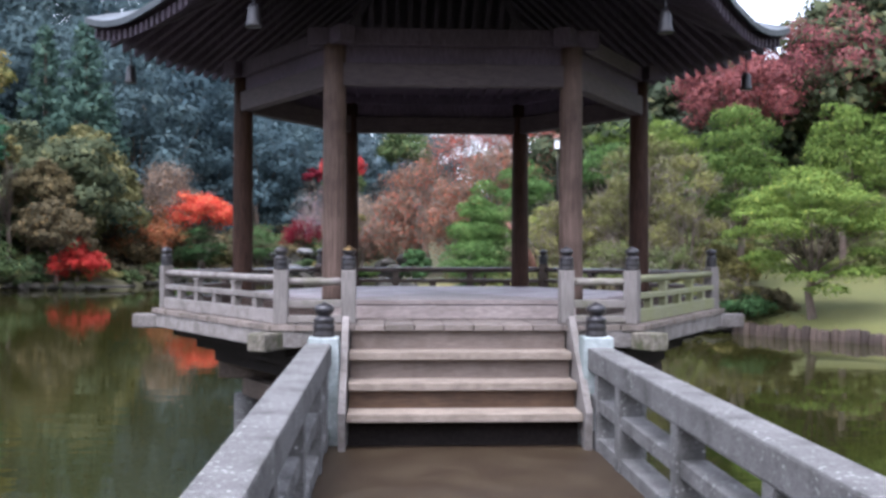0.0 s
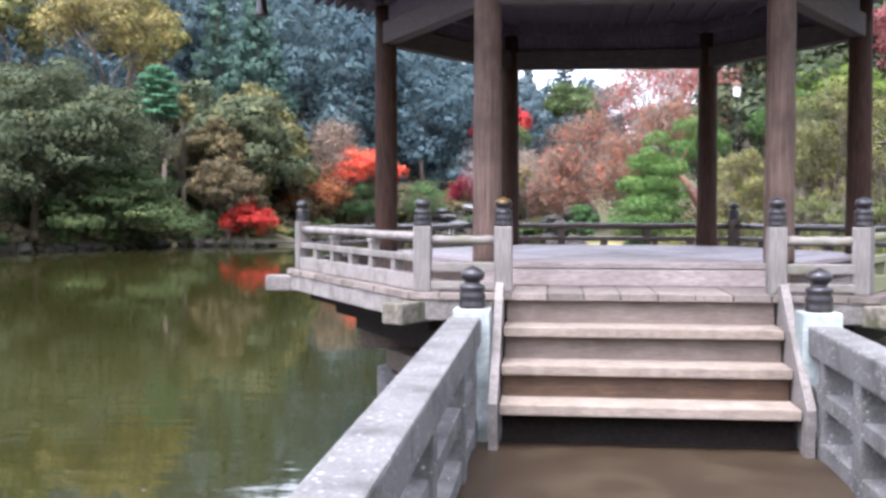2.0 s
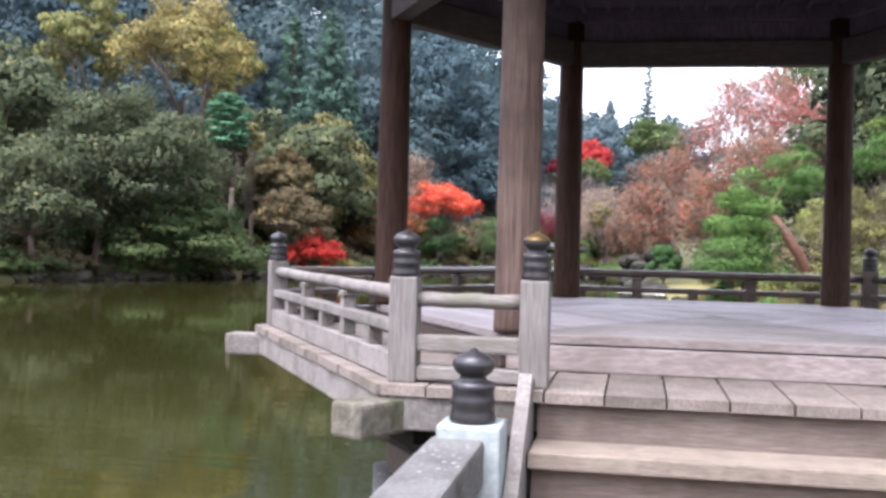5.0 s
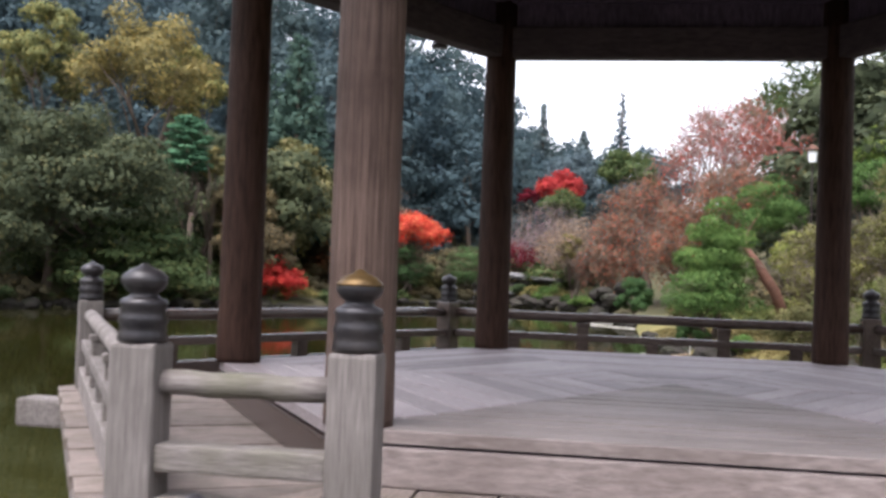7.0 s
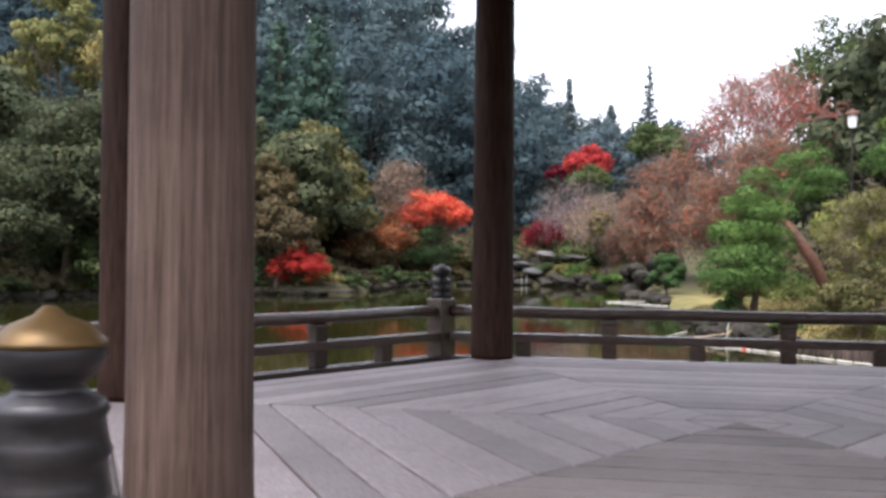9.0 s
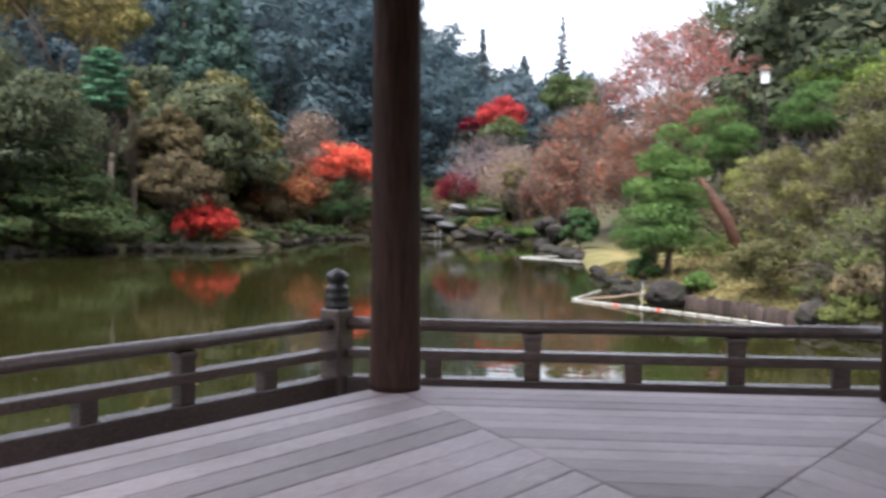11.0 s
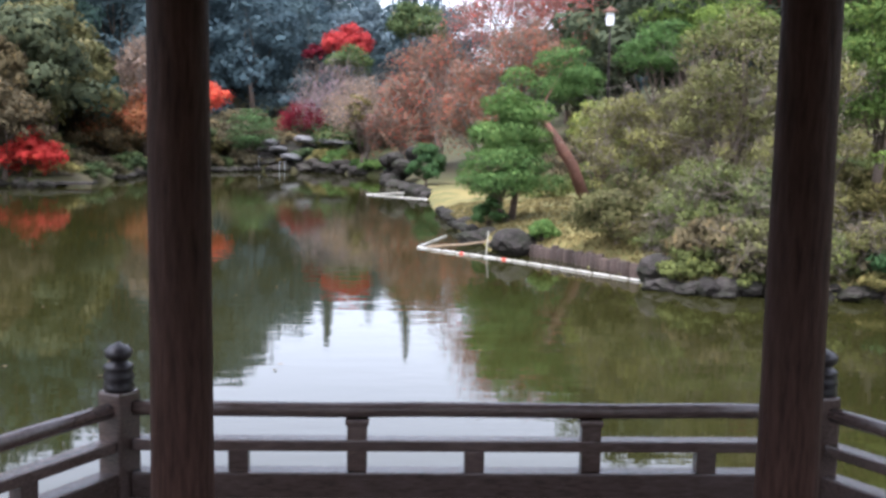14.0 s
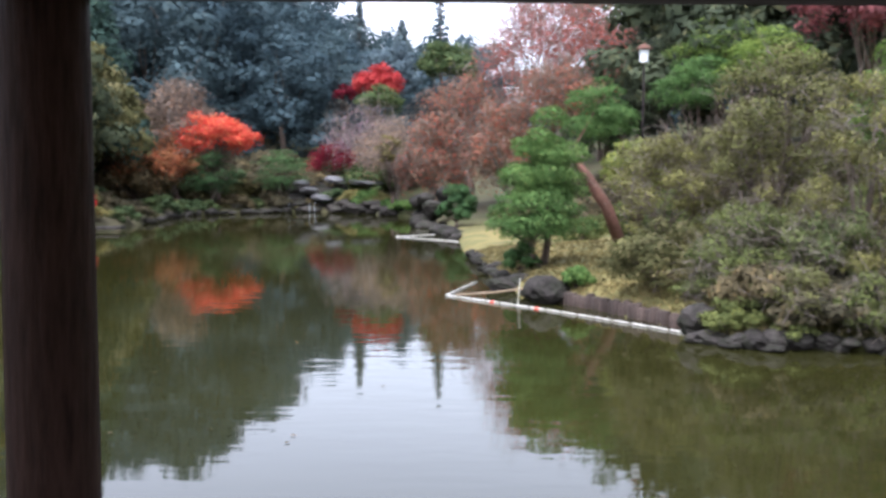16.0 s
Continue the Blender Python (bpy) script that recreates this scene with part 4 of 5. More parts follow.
ridge = tree("ridge_tree", "rounded dark blue-green evergreen on the ridge, haze in its colour", "tree", crown_blobs(8.5, -1.0, 11, 40, 1.45, 0.9), 6600, 0.15, CEDAR, r0=0.25, group="ridge trees")
for az in np.arange(-60, 3.5, 2.3):
    for d in (108, 124, 143, 185, 270):
        a, dd = az + rng.uniform(-0.9, 0.9), d + rng.uniform(-5, 5)
        if (d == 108 and not -17 < a < -5) or (d == 143 and a < -17) or (a > -3 and d < 130):
            continue
        x, y = by_bearing(a, dd)
        room = math.tan(radians(float(np.interp(a, SKY_AZ, SKY_EL)))) * dd + 0.5 - gz(x, y)
        if room > 3:
            put(ridge, x, y, min(room * (1.0 if d == 270 else 0.88 if d == 185 else 0.72) / (10.5 if a < -5 else 9.7), 5.0 if d > 150 else 1.6) * rng.uniform(0.93, 1.02))
for az in np.arange(-56, -16, 3.0):
    for d in (70, 78, 87):
        a = az + rng.uniform(-1, 1)
        x, y = by_bearing(a, d + rng.uniform(-3, 3))
        if shore_distance(np.array([x]), np.array([y]))[0] > 5:
            put(broads[rng.choice([0, 1, 2, 3, 3])], x, y, rng.uniform(0.85, 1.25))
for az in np.arange(8.5, 60, 3.1):
    for d in ((84, 93) if az < 14 else (64, 73, 84)):
        a, dd = az + rng.uniform(-0.8, 0.8), d + rng.uniform(-3, 3)
        x, y = by_bearing(a, dd)
        room = math.tan(radians(float(np.interp(a, SKY_AZ, SKY_EL)))) * dd + 0.5 - gz(x, y)
        if shore_distance(np.array([x]), np.array([y]))[0] > 5 and room > 2:
            put(broads[rng.choice([0, 0, 3])], x, y, min(room / 8.8, 1.15 if a < 13 else 1.7) * rng.uniform(0.75, 1.0))
# undergrowth
bushes = [tree("undergrowth_bush", lab, "bush", crown_blobs(3.0, 0.2, 1.9, 14, 0.62, 0.75), 1700, 0.1, mt, r0=0.05, group="undergrowth") for mt, lab in
          ((OAKGREEN, "dark green bush in the undergrowth"), (OLIVEBROWN, "olive-brown bush in the undergrowth"), (YELLOWBROWN, "tawny autumn bush in the undergrowth"), (OLIVE, "olive-green bush in the undergrowth"), (OLIVEGREEN, "grey-green bush in the undergrowth"))]
for az in np.arange(-50, -3, 1.25):
    for q in range(3):
        a = az + rng.uniform(-0.8, 0.8)
        for d in np.arange(45, 110, 1.5):
            x, y = by_bearing(a, d)
            far = shore_distance(np.array([x]), np.array([y]))[0]
            if far > (0.6, 5, 11)[q] and not (-23 < x < -17 and y < 62):
                put(bushes[rng.choice([0, 1, 2, 3] if q else [0, 1, 3, 3])], x, y, rng.uniform(0.6, 1.0) * (0.7, 1.15, 1.4)[q], lift=-0.1)
                break
for x, y in [(x, y) for x in np.arange(2.5, 26, 2.0) for y in np.arange(20, 66, 2.6)]:
    x, y = x + rng.uniform(-0.7, 0.7), y + rng.uniform(-0.9, 0.9)
    far = shore_distance(np.array([x]), np.array([y]))[0]
    if (3.0 if x < 9 else 8.5) < far < 16 and not (abs(x - 3.2) < 2 and 26 < y < 36) and not (y < 38 and 3.6 < x / y * 30 < 5.6 and far < 4):
        put(bushes[rng.choice([1, 3, 4, 4])], x, y, rng.uniform(0.55, 0.9), lift=-0.1)
# low growth that hangs over the far shore
for az in np.arange(-48, -6, 0.75):
    a = az + rng.uniform(-0.3, 0.3)
    for d in np.arange(45, 110, 0.5):
        x, y = by_bearing(a, d)
        if shore_distance(np.array([x]), np.array([y]))[0] > 0.25:
            if not (-22.5 < x < -16.5 and y < 60):
                put(bushes[rng.choice([0, 0, 1, 3])], x, y, rng.uniform(0.32, 0.6), lift=-0.15)
            break
# unseen wooded shore added behind the bridge, to block low sky light
for a in np.arange(75, 290, 5.5):
    for d in (64,):
        x, y = d * math.sin(radians(a)) * 0.9, d * math.cos(radians(a)) * 0.75 - 8
        if shore_distance(np.array([x]), np.array([y]))[0] > 3:
            put(cedars[rng.integers(3)], x, y, rng.uniform(0.9, 1.2))
# bushes hanging over the rocks of the near bank
for i in range(26):
    q = i / 25
    x, y = 5.7 + 5.2 * q + rng.normal(0, 0.25), 20.55 - 0.95 * q + rng.normal(0, 0.3)
    put(bushes[rng.choice([1, 3, 4, 4])], x, y, rng.uniform(0.36, 0.56), lift=-0.08)

# trees and bushes round the pond
plant("evergreen_oak", "spreading dark evergreen oak overhanging the pond", "tree", -27.08, 49.65, -1.81, 3.30, 11.10, OAKGREEN, "layer", .11, 15000)
plant("evergreen_oak", "tall grey-green evergreen oak behind the shore", "tree", -28.32, 47.76, 2.20, 8.89, 10.77, OAK, "dome", .13, 15000)
plant("evergreen_oak", "dark evergreen oak leaning over the pond", "tree", -31.14, 41.98, -1.76, 5.83, 8.03, OAK, "dome", .12, 12000)
plant("evergreen_oak", "dark evergreen oak in the shade of the shore", "tree", -38.42, 45.34, -1.73, 10.14, 8.75, OAKGREEN, "dome", .13, 9000)
plant("yellowing_tree", "yellow-green autumn tree high on the slope", "tree", -33.30, 64.97, 10.32, 19.14, 10.92, YELLOW, "dome", .14, 9000)
plant("yellowing_tree", "golden-yellow autumn tree on the slope", "tree", -42.07, 66.10, 11.31, 19.92, 8.19, YELLOWGREEN, "dome", .15, 8000)
plant("yellowing_tree", "yellow-green autumn tree behind the pine", "tree", -33.56, 73.59, 11.30, 18.24, 6.48, YELLOWGREEN, "dome", .15, 6000)
plant("layered_pine", "bright green layered pine on the shore slope", "tree", -25.79, 54.84, 5.75, 9.67, 4.10, PINEJADE, "layer", .10, 5000)
plant("young_tree", "small golden-leaved tree on the slope", "tree", -24.96, 56.88, 5.56, 7.99, 1.72, YELLOW, "dome", .09, 1500)
plant("weeping_cedar", "tall green weeping cedar", "tree", -29.3, 77.5, 4.15, 19.5, 6.5, CEDARGREEN, "cone", .2, 6000)
plant("weeping_cedar", "tall green weeping cedar", "tree", -24.9, 73.82, 2.2, 19.0, 8.6, CEDARGREEN, "cone", .2, 10000)
plant("shrub", "olive-brown broadleaf bush on the slope", "bush", -23.12, 57.72, 2.44, 6.70, 4.71, OLIVEBROWN, "dome", .11, 6000)
plant("shrub", "tawny autumn bush by the shore", "bush", -21.31, 54.83, 0.03, 3.99, 5.05, YELLOWBROWN, "dome", .1, 6000)
plant("autumn_tree", "brown leafy autumn tree above the maple", "tree", -19.82, 80.17, 0.03, 8.05, 10.16, RUSTPALE, "dome", .13, 11000)
plant("scarlet_maple", "spreading scarlet maple on the slope", "tree", -16.09, 77.80, 2.40, 5.86, 6.59, REDORANGE, "dome", .1, 7000)
plant("orange_tree", "orange-leaved tree behind the shore", "tree", -20.47, 77.04, -0.22, 4.57, 7.67, ORANGE, "dome", .1, 6000)
plant("pruned_pine", "dark rounded pruned pine on the shore", "tree", -16.55, 76.51, -0.77, 3.40, 4.13, PINEDARK, "cloud", .07, 6000)
plant("pruned_pine", "dull green rounded pruned pine on the shore", "tree", -12.13, 81.10, -0.74, 3.43, 4.27, PINEDULL, "cloud", .07, 6000)
plant("scarlet_maple", "small scarlet maple at the water's edge", "tree", -20.14, 55.22, -1.40, 1.28, 3.48, RED, "dome", .075, 6000)
plant("shrub", "olive bush with yellow leaves by the water", "bush", -21.85, 75.67, -1.61, 2.63, 6.81, YELLOWBROWN, "dome", .09, 7000)
plant("shrub", "low green bush at the water's edge", "bush", -22.80, 56.47, -0.88, 0.73, 2.58, OAKGREEN, "dome", .08, 3000)
plant("shrub", "low green bush at the water's edge", "bush", -19.56, 56.61, -1.35, -0.45, 3.88, OLIVE, "dome", .06, 3000)
plant("shrub", "low olive bush on the far shore", "bush", -18.41, 82.81, -1.91, -0.25, 4.17, OLIVE, "dome", .08, 3000)
plant("shrub", "low green bush on the far shore", "bush", -15.09, 84.09, -1.97, 0.91, 6.41, OLIVE, "dome", .08, 4000)
plant("crimson_maple", "low crimson maple beside the waterfall", "tree", -8.38, 85.75, 1.11, 3.95, 4.50, CRIMSON, "weep", .09, 5000)
plant("bare_tree", "grey-pink weeping tree losing its leaves", "tree", -5.35, 85.08, 1.44, 7.28, 8.34, PINKTWIG, "weep", .09, 6500)
plant("scarlet_maple", "red maple on the slope above the waterfall", "tree", -5.37, 98.56, 8.20, 11.26, 5.55, CRIMSONRED, "dome", .11, 5000)
plant("scarlet_maple", "small red maple on the slope", "tree", -8.48, 98.27, 7.78, 9.28, 2.15, CRIMSON, "dome", .09, 1500)
plant("shrub", "grey-green rounded tree above the waterfall", "tree", -5.00, 95.43, 6.17, 9.56, 4.70, OAKGREEN, "dome", .1, 3000)
plant("autumn_tree", "rusty orange weeping autumn tree", "tree", 2.11, 68.48, 0.73, 8.32, 8.75, RUST, "weep", .115, 17000)
plant("autumn_tree", "tall rust-red autumn tree on the slope", "tree", 7.82, 67.22, 6.4, 14.4, 10.99, RUSTRED, "weep", .115, 19000)
plant("autumn_tree", "brown weeping autumn tree above the rocks", "tree", -0.38, 70.69, 0.09, 4.76, 5.35, RUST, "weep", .11, 10000)
plant("shrub", "small green rounded bush among the autumn trees", "bush", -3.19, 76.23, 1.64, 4.29, 2.69, OLIVE, "dome", .07, 2500)
plant("shrub", "dark green rounded bush at the water", "bush", 1.07, 56.02, -1.55, 0.85, 2.28, PINEDARK, "dome", .07, 5000)
plant("shrub", "low green bush among the rocks", "bush", -2.14, 74.51, -2.06, -0.74, 2.48, PINE, "dome", .06, 2500)
plant("shrub", "low green bush among the rocks", "bush", -5.12, 79.67, -1.44, -0.12, 2.87, PINE, "dome", .07, 2500)
plant("red_pine", "green pine with a leaning reddish trunk", "tree", 5.56, 36.0, 2.35, 4.9, 2.8, PINE, "ball", .05, 12000)
plant("garden_pine", "bright green rounded garden pine on the bank", "tree", 3.18, 31.15, 0.36, 3.25, 2.74, PINE, "ball", .05, 22000)
plant("garden_pine", "low green pine branches over the bank", "tree", 2.96, 30.67, -0.68, 1.47, 3.34, PINE, "cloud", .05, 14000)
plant("shrub", "low green bush on the bank", "bush", 2.43, 30.78, -1.61, -0.58, 1.06, PINEDARK, "dome", .045, 3000)
plant("shrub", "clipped bright green bush beside the rock", "bush", 3.56, 26.70, -1.55, -0.96, 0.84, PINE, "dome", .04, 3500)
plant("shrub", "yellow-green bush on the bank", "bush", 6.58, 34.38, 0.63, 2.89, 2.56, LIME, "dome", .055, 6000)
plant("shrub", "loose olive shrub with bare pale twigs", "bush", 6.10, 28.28, -0.40, 2.98, 2.99, TWIGGY, "dome", .05, 9000)
plant("shrub", "loose olive shrub with bare pale twigs", "bush", 8.55, 28.46, -0.20, 3.34, 3.88, TWIGGY, "dome", .05, 11000)
plant("shrub", "grey-green twiggy shrub over the rocks", "bush", 5.20, 24.57, -1.50, 0.56, 2.71, OLIVE, "dome", .045, 9000)
plant("shrub", "grey-green twiggy shrub over the rocks", "bush", 6.96, 22.66, -1.99, 0.83, 3.17, OLIVEGREEN, "dome", .045, 12000)
plant("shrub", "grey-green twiggy shrub at the water's edge", "bush", 8.22, 21.63, -1.80, 1.10, 2.28, OLIVEGREEN, "dome", .045, 8000)
plant("shrub", "grey-green twiggy shrub at the water's edge", "bush", 8.62, 21.67, -1.90, 0.67, 2.20, TWIGGY, "dome", .045, 8000)
plant("shrub", "low shrub at the water's edge", "bush", 10.31, 21.53, -2.13, -0.59, 1.42, OLIVEGREEN, "dome", .045, 4000)
plant("garden_pine", "bright green layered pine above the bank", "tree", 14.41, 51.45, 6.48, 9.36, 5.88, PINEBRIGHT, "cloud", .075, 9000)
plant("garden_pine", "bright green layered pine above the bank", "tree", 14.51, 45.32, 5.52, 7.74, 4.34, PINEBRIGHT, "cloud", .07, 8000)
plant("garden_pine", "green layered pine above the shrubs", "tree", 11.50, 47.05, 4.11, 6.94, 4.14, PINE, "cloud", .07, 7000)
plant("cloud_pine", "rounded cloud-pruned pine with bare trunk", "tree", 11.30, 23.79, 1.30, 5.75, 3.43, PINEBRIGHT, "stack", .055, 24000)
plant("cloud_pine", "broad cloud-pruned pine on the lawn by the pond", "tree", 11.61, 18.08, -1.36, 2.94, 4.98, PINEBRIGHT, "umbrella", .05, 34000)
plant("cloud_pine", "rounded cloud-pruned pine on the lawn", "tree", 15.36, 24.58, 2.82, 5.71, 2.75, PINEBRIGHT, "stack", .055, 10000)
plant("cloud_pine", "rounded cloud-pruned pine on the lawn", "tree", 16.94, 23.50, 2.38, 5.38, 3.30, PINEBRIGHT, "stack", .055, 10000)
plant("shrub", "olive shrub thicket behind the lawn", "bush", 9.00, 27.92, -0.02, 5.47, 4.52, TWIGGY, "dome", .06, 12000)
plant("shrub", "low dark bush at the water's edge", "bush", 10.10, 19.27, -1.44, -0.69, 1.81, PINEDARK, "dome", .05, 3000)
plant("crimson_maple", "dusky red maple above the pines", "tree", 18.45, 45.43, 7.29, 12.29, 7.50, DUSKYRED, "dome", .1, 10000)
plant("crimson_maple", "dusky red maple above the pines", "tree", 25.07, 47.09, 8.51, 14.49, 10.02, DUSKYRED, "dome", .1, 12000)
plant("evergreen_oak", "dark evergreen tree shading the slope", "tree", 22.84, 51.22, 4.56, 10.76, 8.96, OAK, "dome", .12, 7000)
plant("evergreen_oak", "pale yellow-green tree on the skyline", "tree", 34.30, 61.61, 14.98, 20.23, 6.87, YELLOWGREEN, "dome", .14, 6000)
plant("evergreen_oak", "dark green tree on the skyline", "tree", 13.70, 76.71, 9.79, 18.9, 9.66, OAKGREEN, "dome", .12, 8000)
plant("evergreen_oak", "dark green tree on the skyline", "tree", 18.30, 84.27, 8.56, 17.58, 8.59, OAK, "dome", .13, 7000)
plant("evergreen_oak", "dark green tree on the skyline", "tree", 22.23, 78.74, 10.44, 19.92, 6.46, OAK, "dome", .13, 7000)
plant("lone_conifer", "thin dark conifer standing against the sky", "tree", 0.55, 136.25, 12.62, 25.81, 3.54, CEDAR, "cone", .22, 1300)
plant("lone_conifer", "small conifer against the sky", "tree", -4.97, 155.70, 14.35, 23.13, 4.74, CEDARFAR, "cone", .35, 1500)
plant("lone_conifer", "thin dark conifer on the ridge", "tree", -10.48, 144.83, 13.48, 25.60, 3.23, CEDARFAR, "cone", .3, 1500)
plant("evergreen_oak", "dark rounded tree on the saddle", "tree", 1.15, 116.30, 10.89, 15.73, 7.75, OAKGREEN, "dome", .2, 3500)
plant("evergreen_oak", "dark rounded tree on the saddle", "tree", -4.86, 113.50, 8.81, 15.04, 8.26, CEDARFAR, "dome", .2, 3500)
plant("autumn_tree", "orange-brown autumn tree among the others", "tree", 4.21, 60.50, 0.81, 6.14, 5.68, RUST, "weep", .1, 11000)
plant("autumn_tree", "rust-coloured autumn tree above the pine", "tree", 6.91, 58.86, 3.93, 8.12, 6.14, RUST, "weep", .1, 11000)
plant("autumn_tree", "faded brown autumn tree on the slope", "tree", -3.05, 78.11, 1.01, 5.74, 7.32, RUSTPALE, "weep", .11, 9000)
plant("autumn_tree", "tawny autumn tree behind the maple", "tree", -24.53, 82.84, 1.14, 7.60, 8.80, YELLOWBROWN, "dome", .12, 9000)
plant("autumn_tree", "faded pink-brown autumn tree on the slope", "tree", -22.85, 93.15, 3.27, 9.45, 7.50, RUSTPALE, "dome", .12, 8000)
plant("shrub", "grey-green twiggy shrub hanging over the rocks", "bush", 6.45, 23.17, -2.12, -0.72, 2.06, OLIVEGREEN, "dome", .045, 6000)
plant("shrub", "olive shrub hanging over the rocks", "bush", 7.02, 20.46, -1.90, -0.29, 1.96, TWIGGY, "dome", .045, 8000)
plant("shrub", "grey-green shrub hanging over the rocks", "bush", 8.36, 19.90, -1.96, -0.47, 1.80, OLIVEGREEN, "dome", .045, 7000)
plant("shrub", "olive shrub hanging over the rocks", "bush", 9.92, 19.86, -2.00, -0.21, 2.04, TWIGGY, "dome", .045, 8000)
plant("shrub", "olive shrub behind the rocks", "bush", 11.27, 24.62, -1.70, 0.90, 2.91, OLIVE, "dome", .05, 8000)
plant("evergreen_oak", "layered green evergreen hanging over the water", "tree", -27.00, 50.11, -2.08, 4.44, 10.70, OAKGREEN, "layer", .1, 15000)
plant("evergreen_oak", "layered grey-green evergreen above the water", "tree", -30.44, 47.56, 0.59, 8.67, 12.60, OAK, "layer", .12, 14000)
plant("shrub", "olive-green bush under the red maple", "bush", -20.68, 60.62, -1.13, 0.76, 2.41, OLIVE, "dome", .07, 3000)

plant("shrub", "tall loose shrub with bare pale twigs", "bush", 9.2, 22.3, -1.3, 4.2, 2.7, TWIGGY, "dome", .045, 9000)
plant("shrub", "low mossy-green mound among the waterfall rocks", "bush", -6.6, 81.0, -1.7, -0.1, 2.2, OLIVE, "dome", .07, 2500)
plant("shrub", "low mossy-green mound among the waterfall rocks", "bush", -4.4, 79.4, -1.9, -0.3, 2.4, OLIVE, "dome", .07, 2500)
plant("shrub", "low green mound beside the boulders", "bush", -3.2, 77.0, -1.9, -0.7, 1.9, PINE, "dome", .07, 2000)
# dark bushes that close the slope behind the waterfall and the pruned pines
for x, y in [(x, y) for x in np.arange(-27, -3, 2.1) for y in (85.0, 88.5, 92.5)]:
    x, y = x + rng.uniform(-0.8, 0.8), y + rng.uniform(-1.2, 1.2)
    if shore_distance(np.array([x]), np.array([y]))[0] > 3.5:
        put(bushes[rng.choice([0, 0, 1, 1])], x, y, rng.uniform(0.9, 1.4), lift=-0.1)

# ---- rocks, bank edging, booms, lamp, waterfall ----
def rock_mesh(seed, flat=0.7):
    bm = bmesh.new()
    bmesh.ops.create_icosphere(bm, subdivisions=3, radius=1)
    for v in bm.verts:
        p = v.co * 0.9 + Vector((seed * 3.1, seed * 1.7, 0))
        v.co *= 1 + 0.32 * noise.noise(p) + 0.14 * noise.noise(p * 2.7) + 0.05 * noise.noise(p * 7)
        v.co.x, v.co.y = round(v.co.x * 5) / 5 * 0.5 + v.co.x * 0.5, v.co.y
        v.co.z *= flat
    return finish("rock", bm, ROCK)


ROCKS = [rock_mesh(i, f) for i, f in enumerate((0.7, 0.85, 0.55, 0.75, 0.95))]


def stone(x, y, z, sx, sy, sz, turn, label="rough grey-brown rock at the water's edge", which=None):
    ob = new("rock", ROCKS[int(rng.integers(5)) if which is None else which])
    ob.matrix_basis = pose(x, y, z, rng.uniform(-8, 8), rng.uniform(-8, 8), turn) @ Matrix.Diagonal((sx, sy, sz, 1))
    return tagged(ob, label, "rock", "pond rocks")


stone(2.75, 26.6, -1.6, 0.62, 0.5, 0.55, 20, "large dark squared rock standing in the bank")
stone(5.55, 20.5, -1.92, 0.62, 0.38, 0.3, 10, "flat pale rock lying in the water")
stone(5.5, 21.3, -1.65, 0.5, 0.4, 0.42, 40)
stone(6.15, 19.95, -1.85, 0.5, 0.36, 0.3, 75)
stone(6.6, 19.8, -1.8, 0.36, 0.3, 0.34, 15)
put(bushes[4], 6.2, 20.5, 0.5, lift=-0.1)
for i in range(44):
    q = i / 43
    s = rng.uniform(0.14, 0.34)
    stone(6.0 + 3.9 * q + rng.normal(0, 0.2), 20.0 - 0.7 * q + rng.normal(0, 0.16), -1.84 + rng.uniform(-0.1, 0.1), s * rng.uniform(0.8, 1.4), s * 0.8, s * rng.uniform(0.45, 0.9), rng.uniform(0, 360))
for a, b, n in (((-31, 40), (-26, 49.5), 16), ((-26, 49.5), (-24.5, 57), 14), ((-24.5, 56), (-21.8, 54.4), 5), ((-21.8, 54.4), (-18.6, 54.6), 6), ((-17.6, 62), (-18, 73), 8), ((-18, 73), (-10, 81), 14), ((-1.6, 73), (1, 49), 18), ((1.3, 41), (2.5, 27.6), 16)):
    for i in range(n):
        q = (i + rng.uniform(0.1, 0.9)) / n
        s = rng.uniform(0.25, 0.6)
        stone(a[0] + (b[0] - a[0]) * q + rng.normal(0, 0.2), a[1] + (b[1] - a[1]) * q + rng.normal(0, 0.2), -1.8, s, s * 0.8, s * rng.uniform(0.5, 0.9), rng.uniform(0, 360))
# stepped rocks of the waterfall
for i in range(40):
    q = i / 39
    x = -11.6 + 10.8 * q + rng.normal(0, 0.3)
    for tier in range(2 if q < 0.4 else 1):
        s = rng.uniform(0.55, 1.1)
        back = (rng.uniform(0, 2.6) if q < 0.4 else rng.uniform(0, 1.0)) + 1.6 * tier
        stone(x, 80.5 - 6.5 * max(0, q - 0.35) / 0.65 + back, -1.9 + 0.5 * back + rng.uniform(0, 0.15), s * 1.1, s * 0.8, s * rng.uniform(0.4, 0.65), rng.uniform(-25, 25), "grey ledge rock of the waterfall")
# pale slabs as ledge tops: the sky light on them is put into the colour
for x, y, z, w, h in ((-8.0, 82.6, 0.62, 0.85, 0.3), (-5.6, 82.2, 0.42, 1.3, 0.26), (-9.9, 81.2, -0.2, 0.7, 0.28), (-8.9, 80.8, -0.75, 0.8, 0.25), (-10.6, 81.6, 0.35, 0.6, 0.25)):
    ob = stone(x, y, z - 0.1, w, 0.7, h * 1.7, rng.uniform(-15, 15), "pale flat wet ledge rock of the waterfall, sky light in its colour", 2)
    ob.material_slots[0].link = "OBJECT"
    ob.material_slots[0].material = PALEROCK
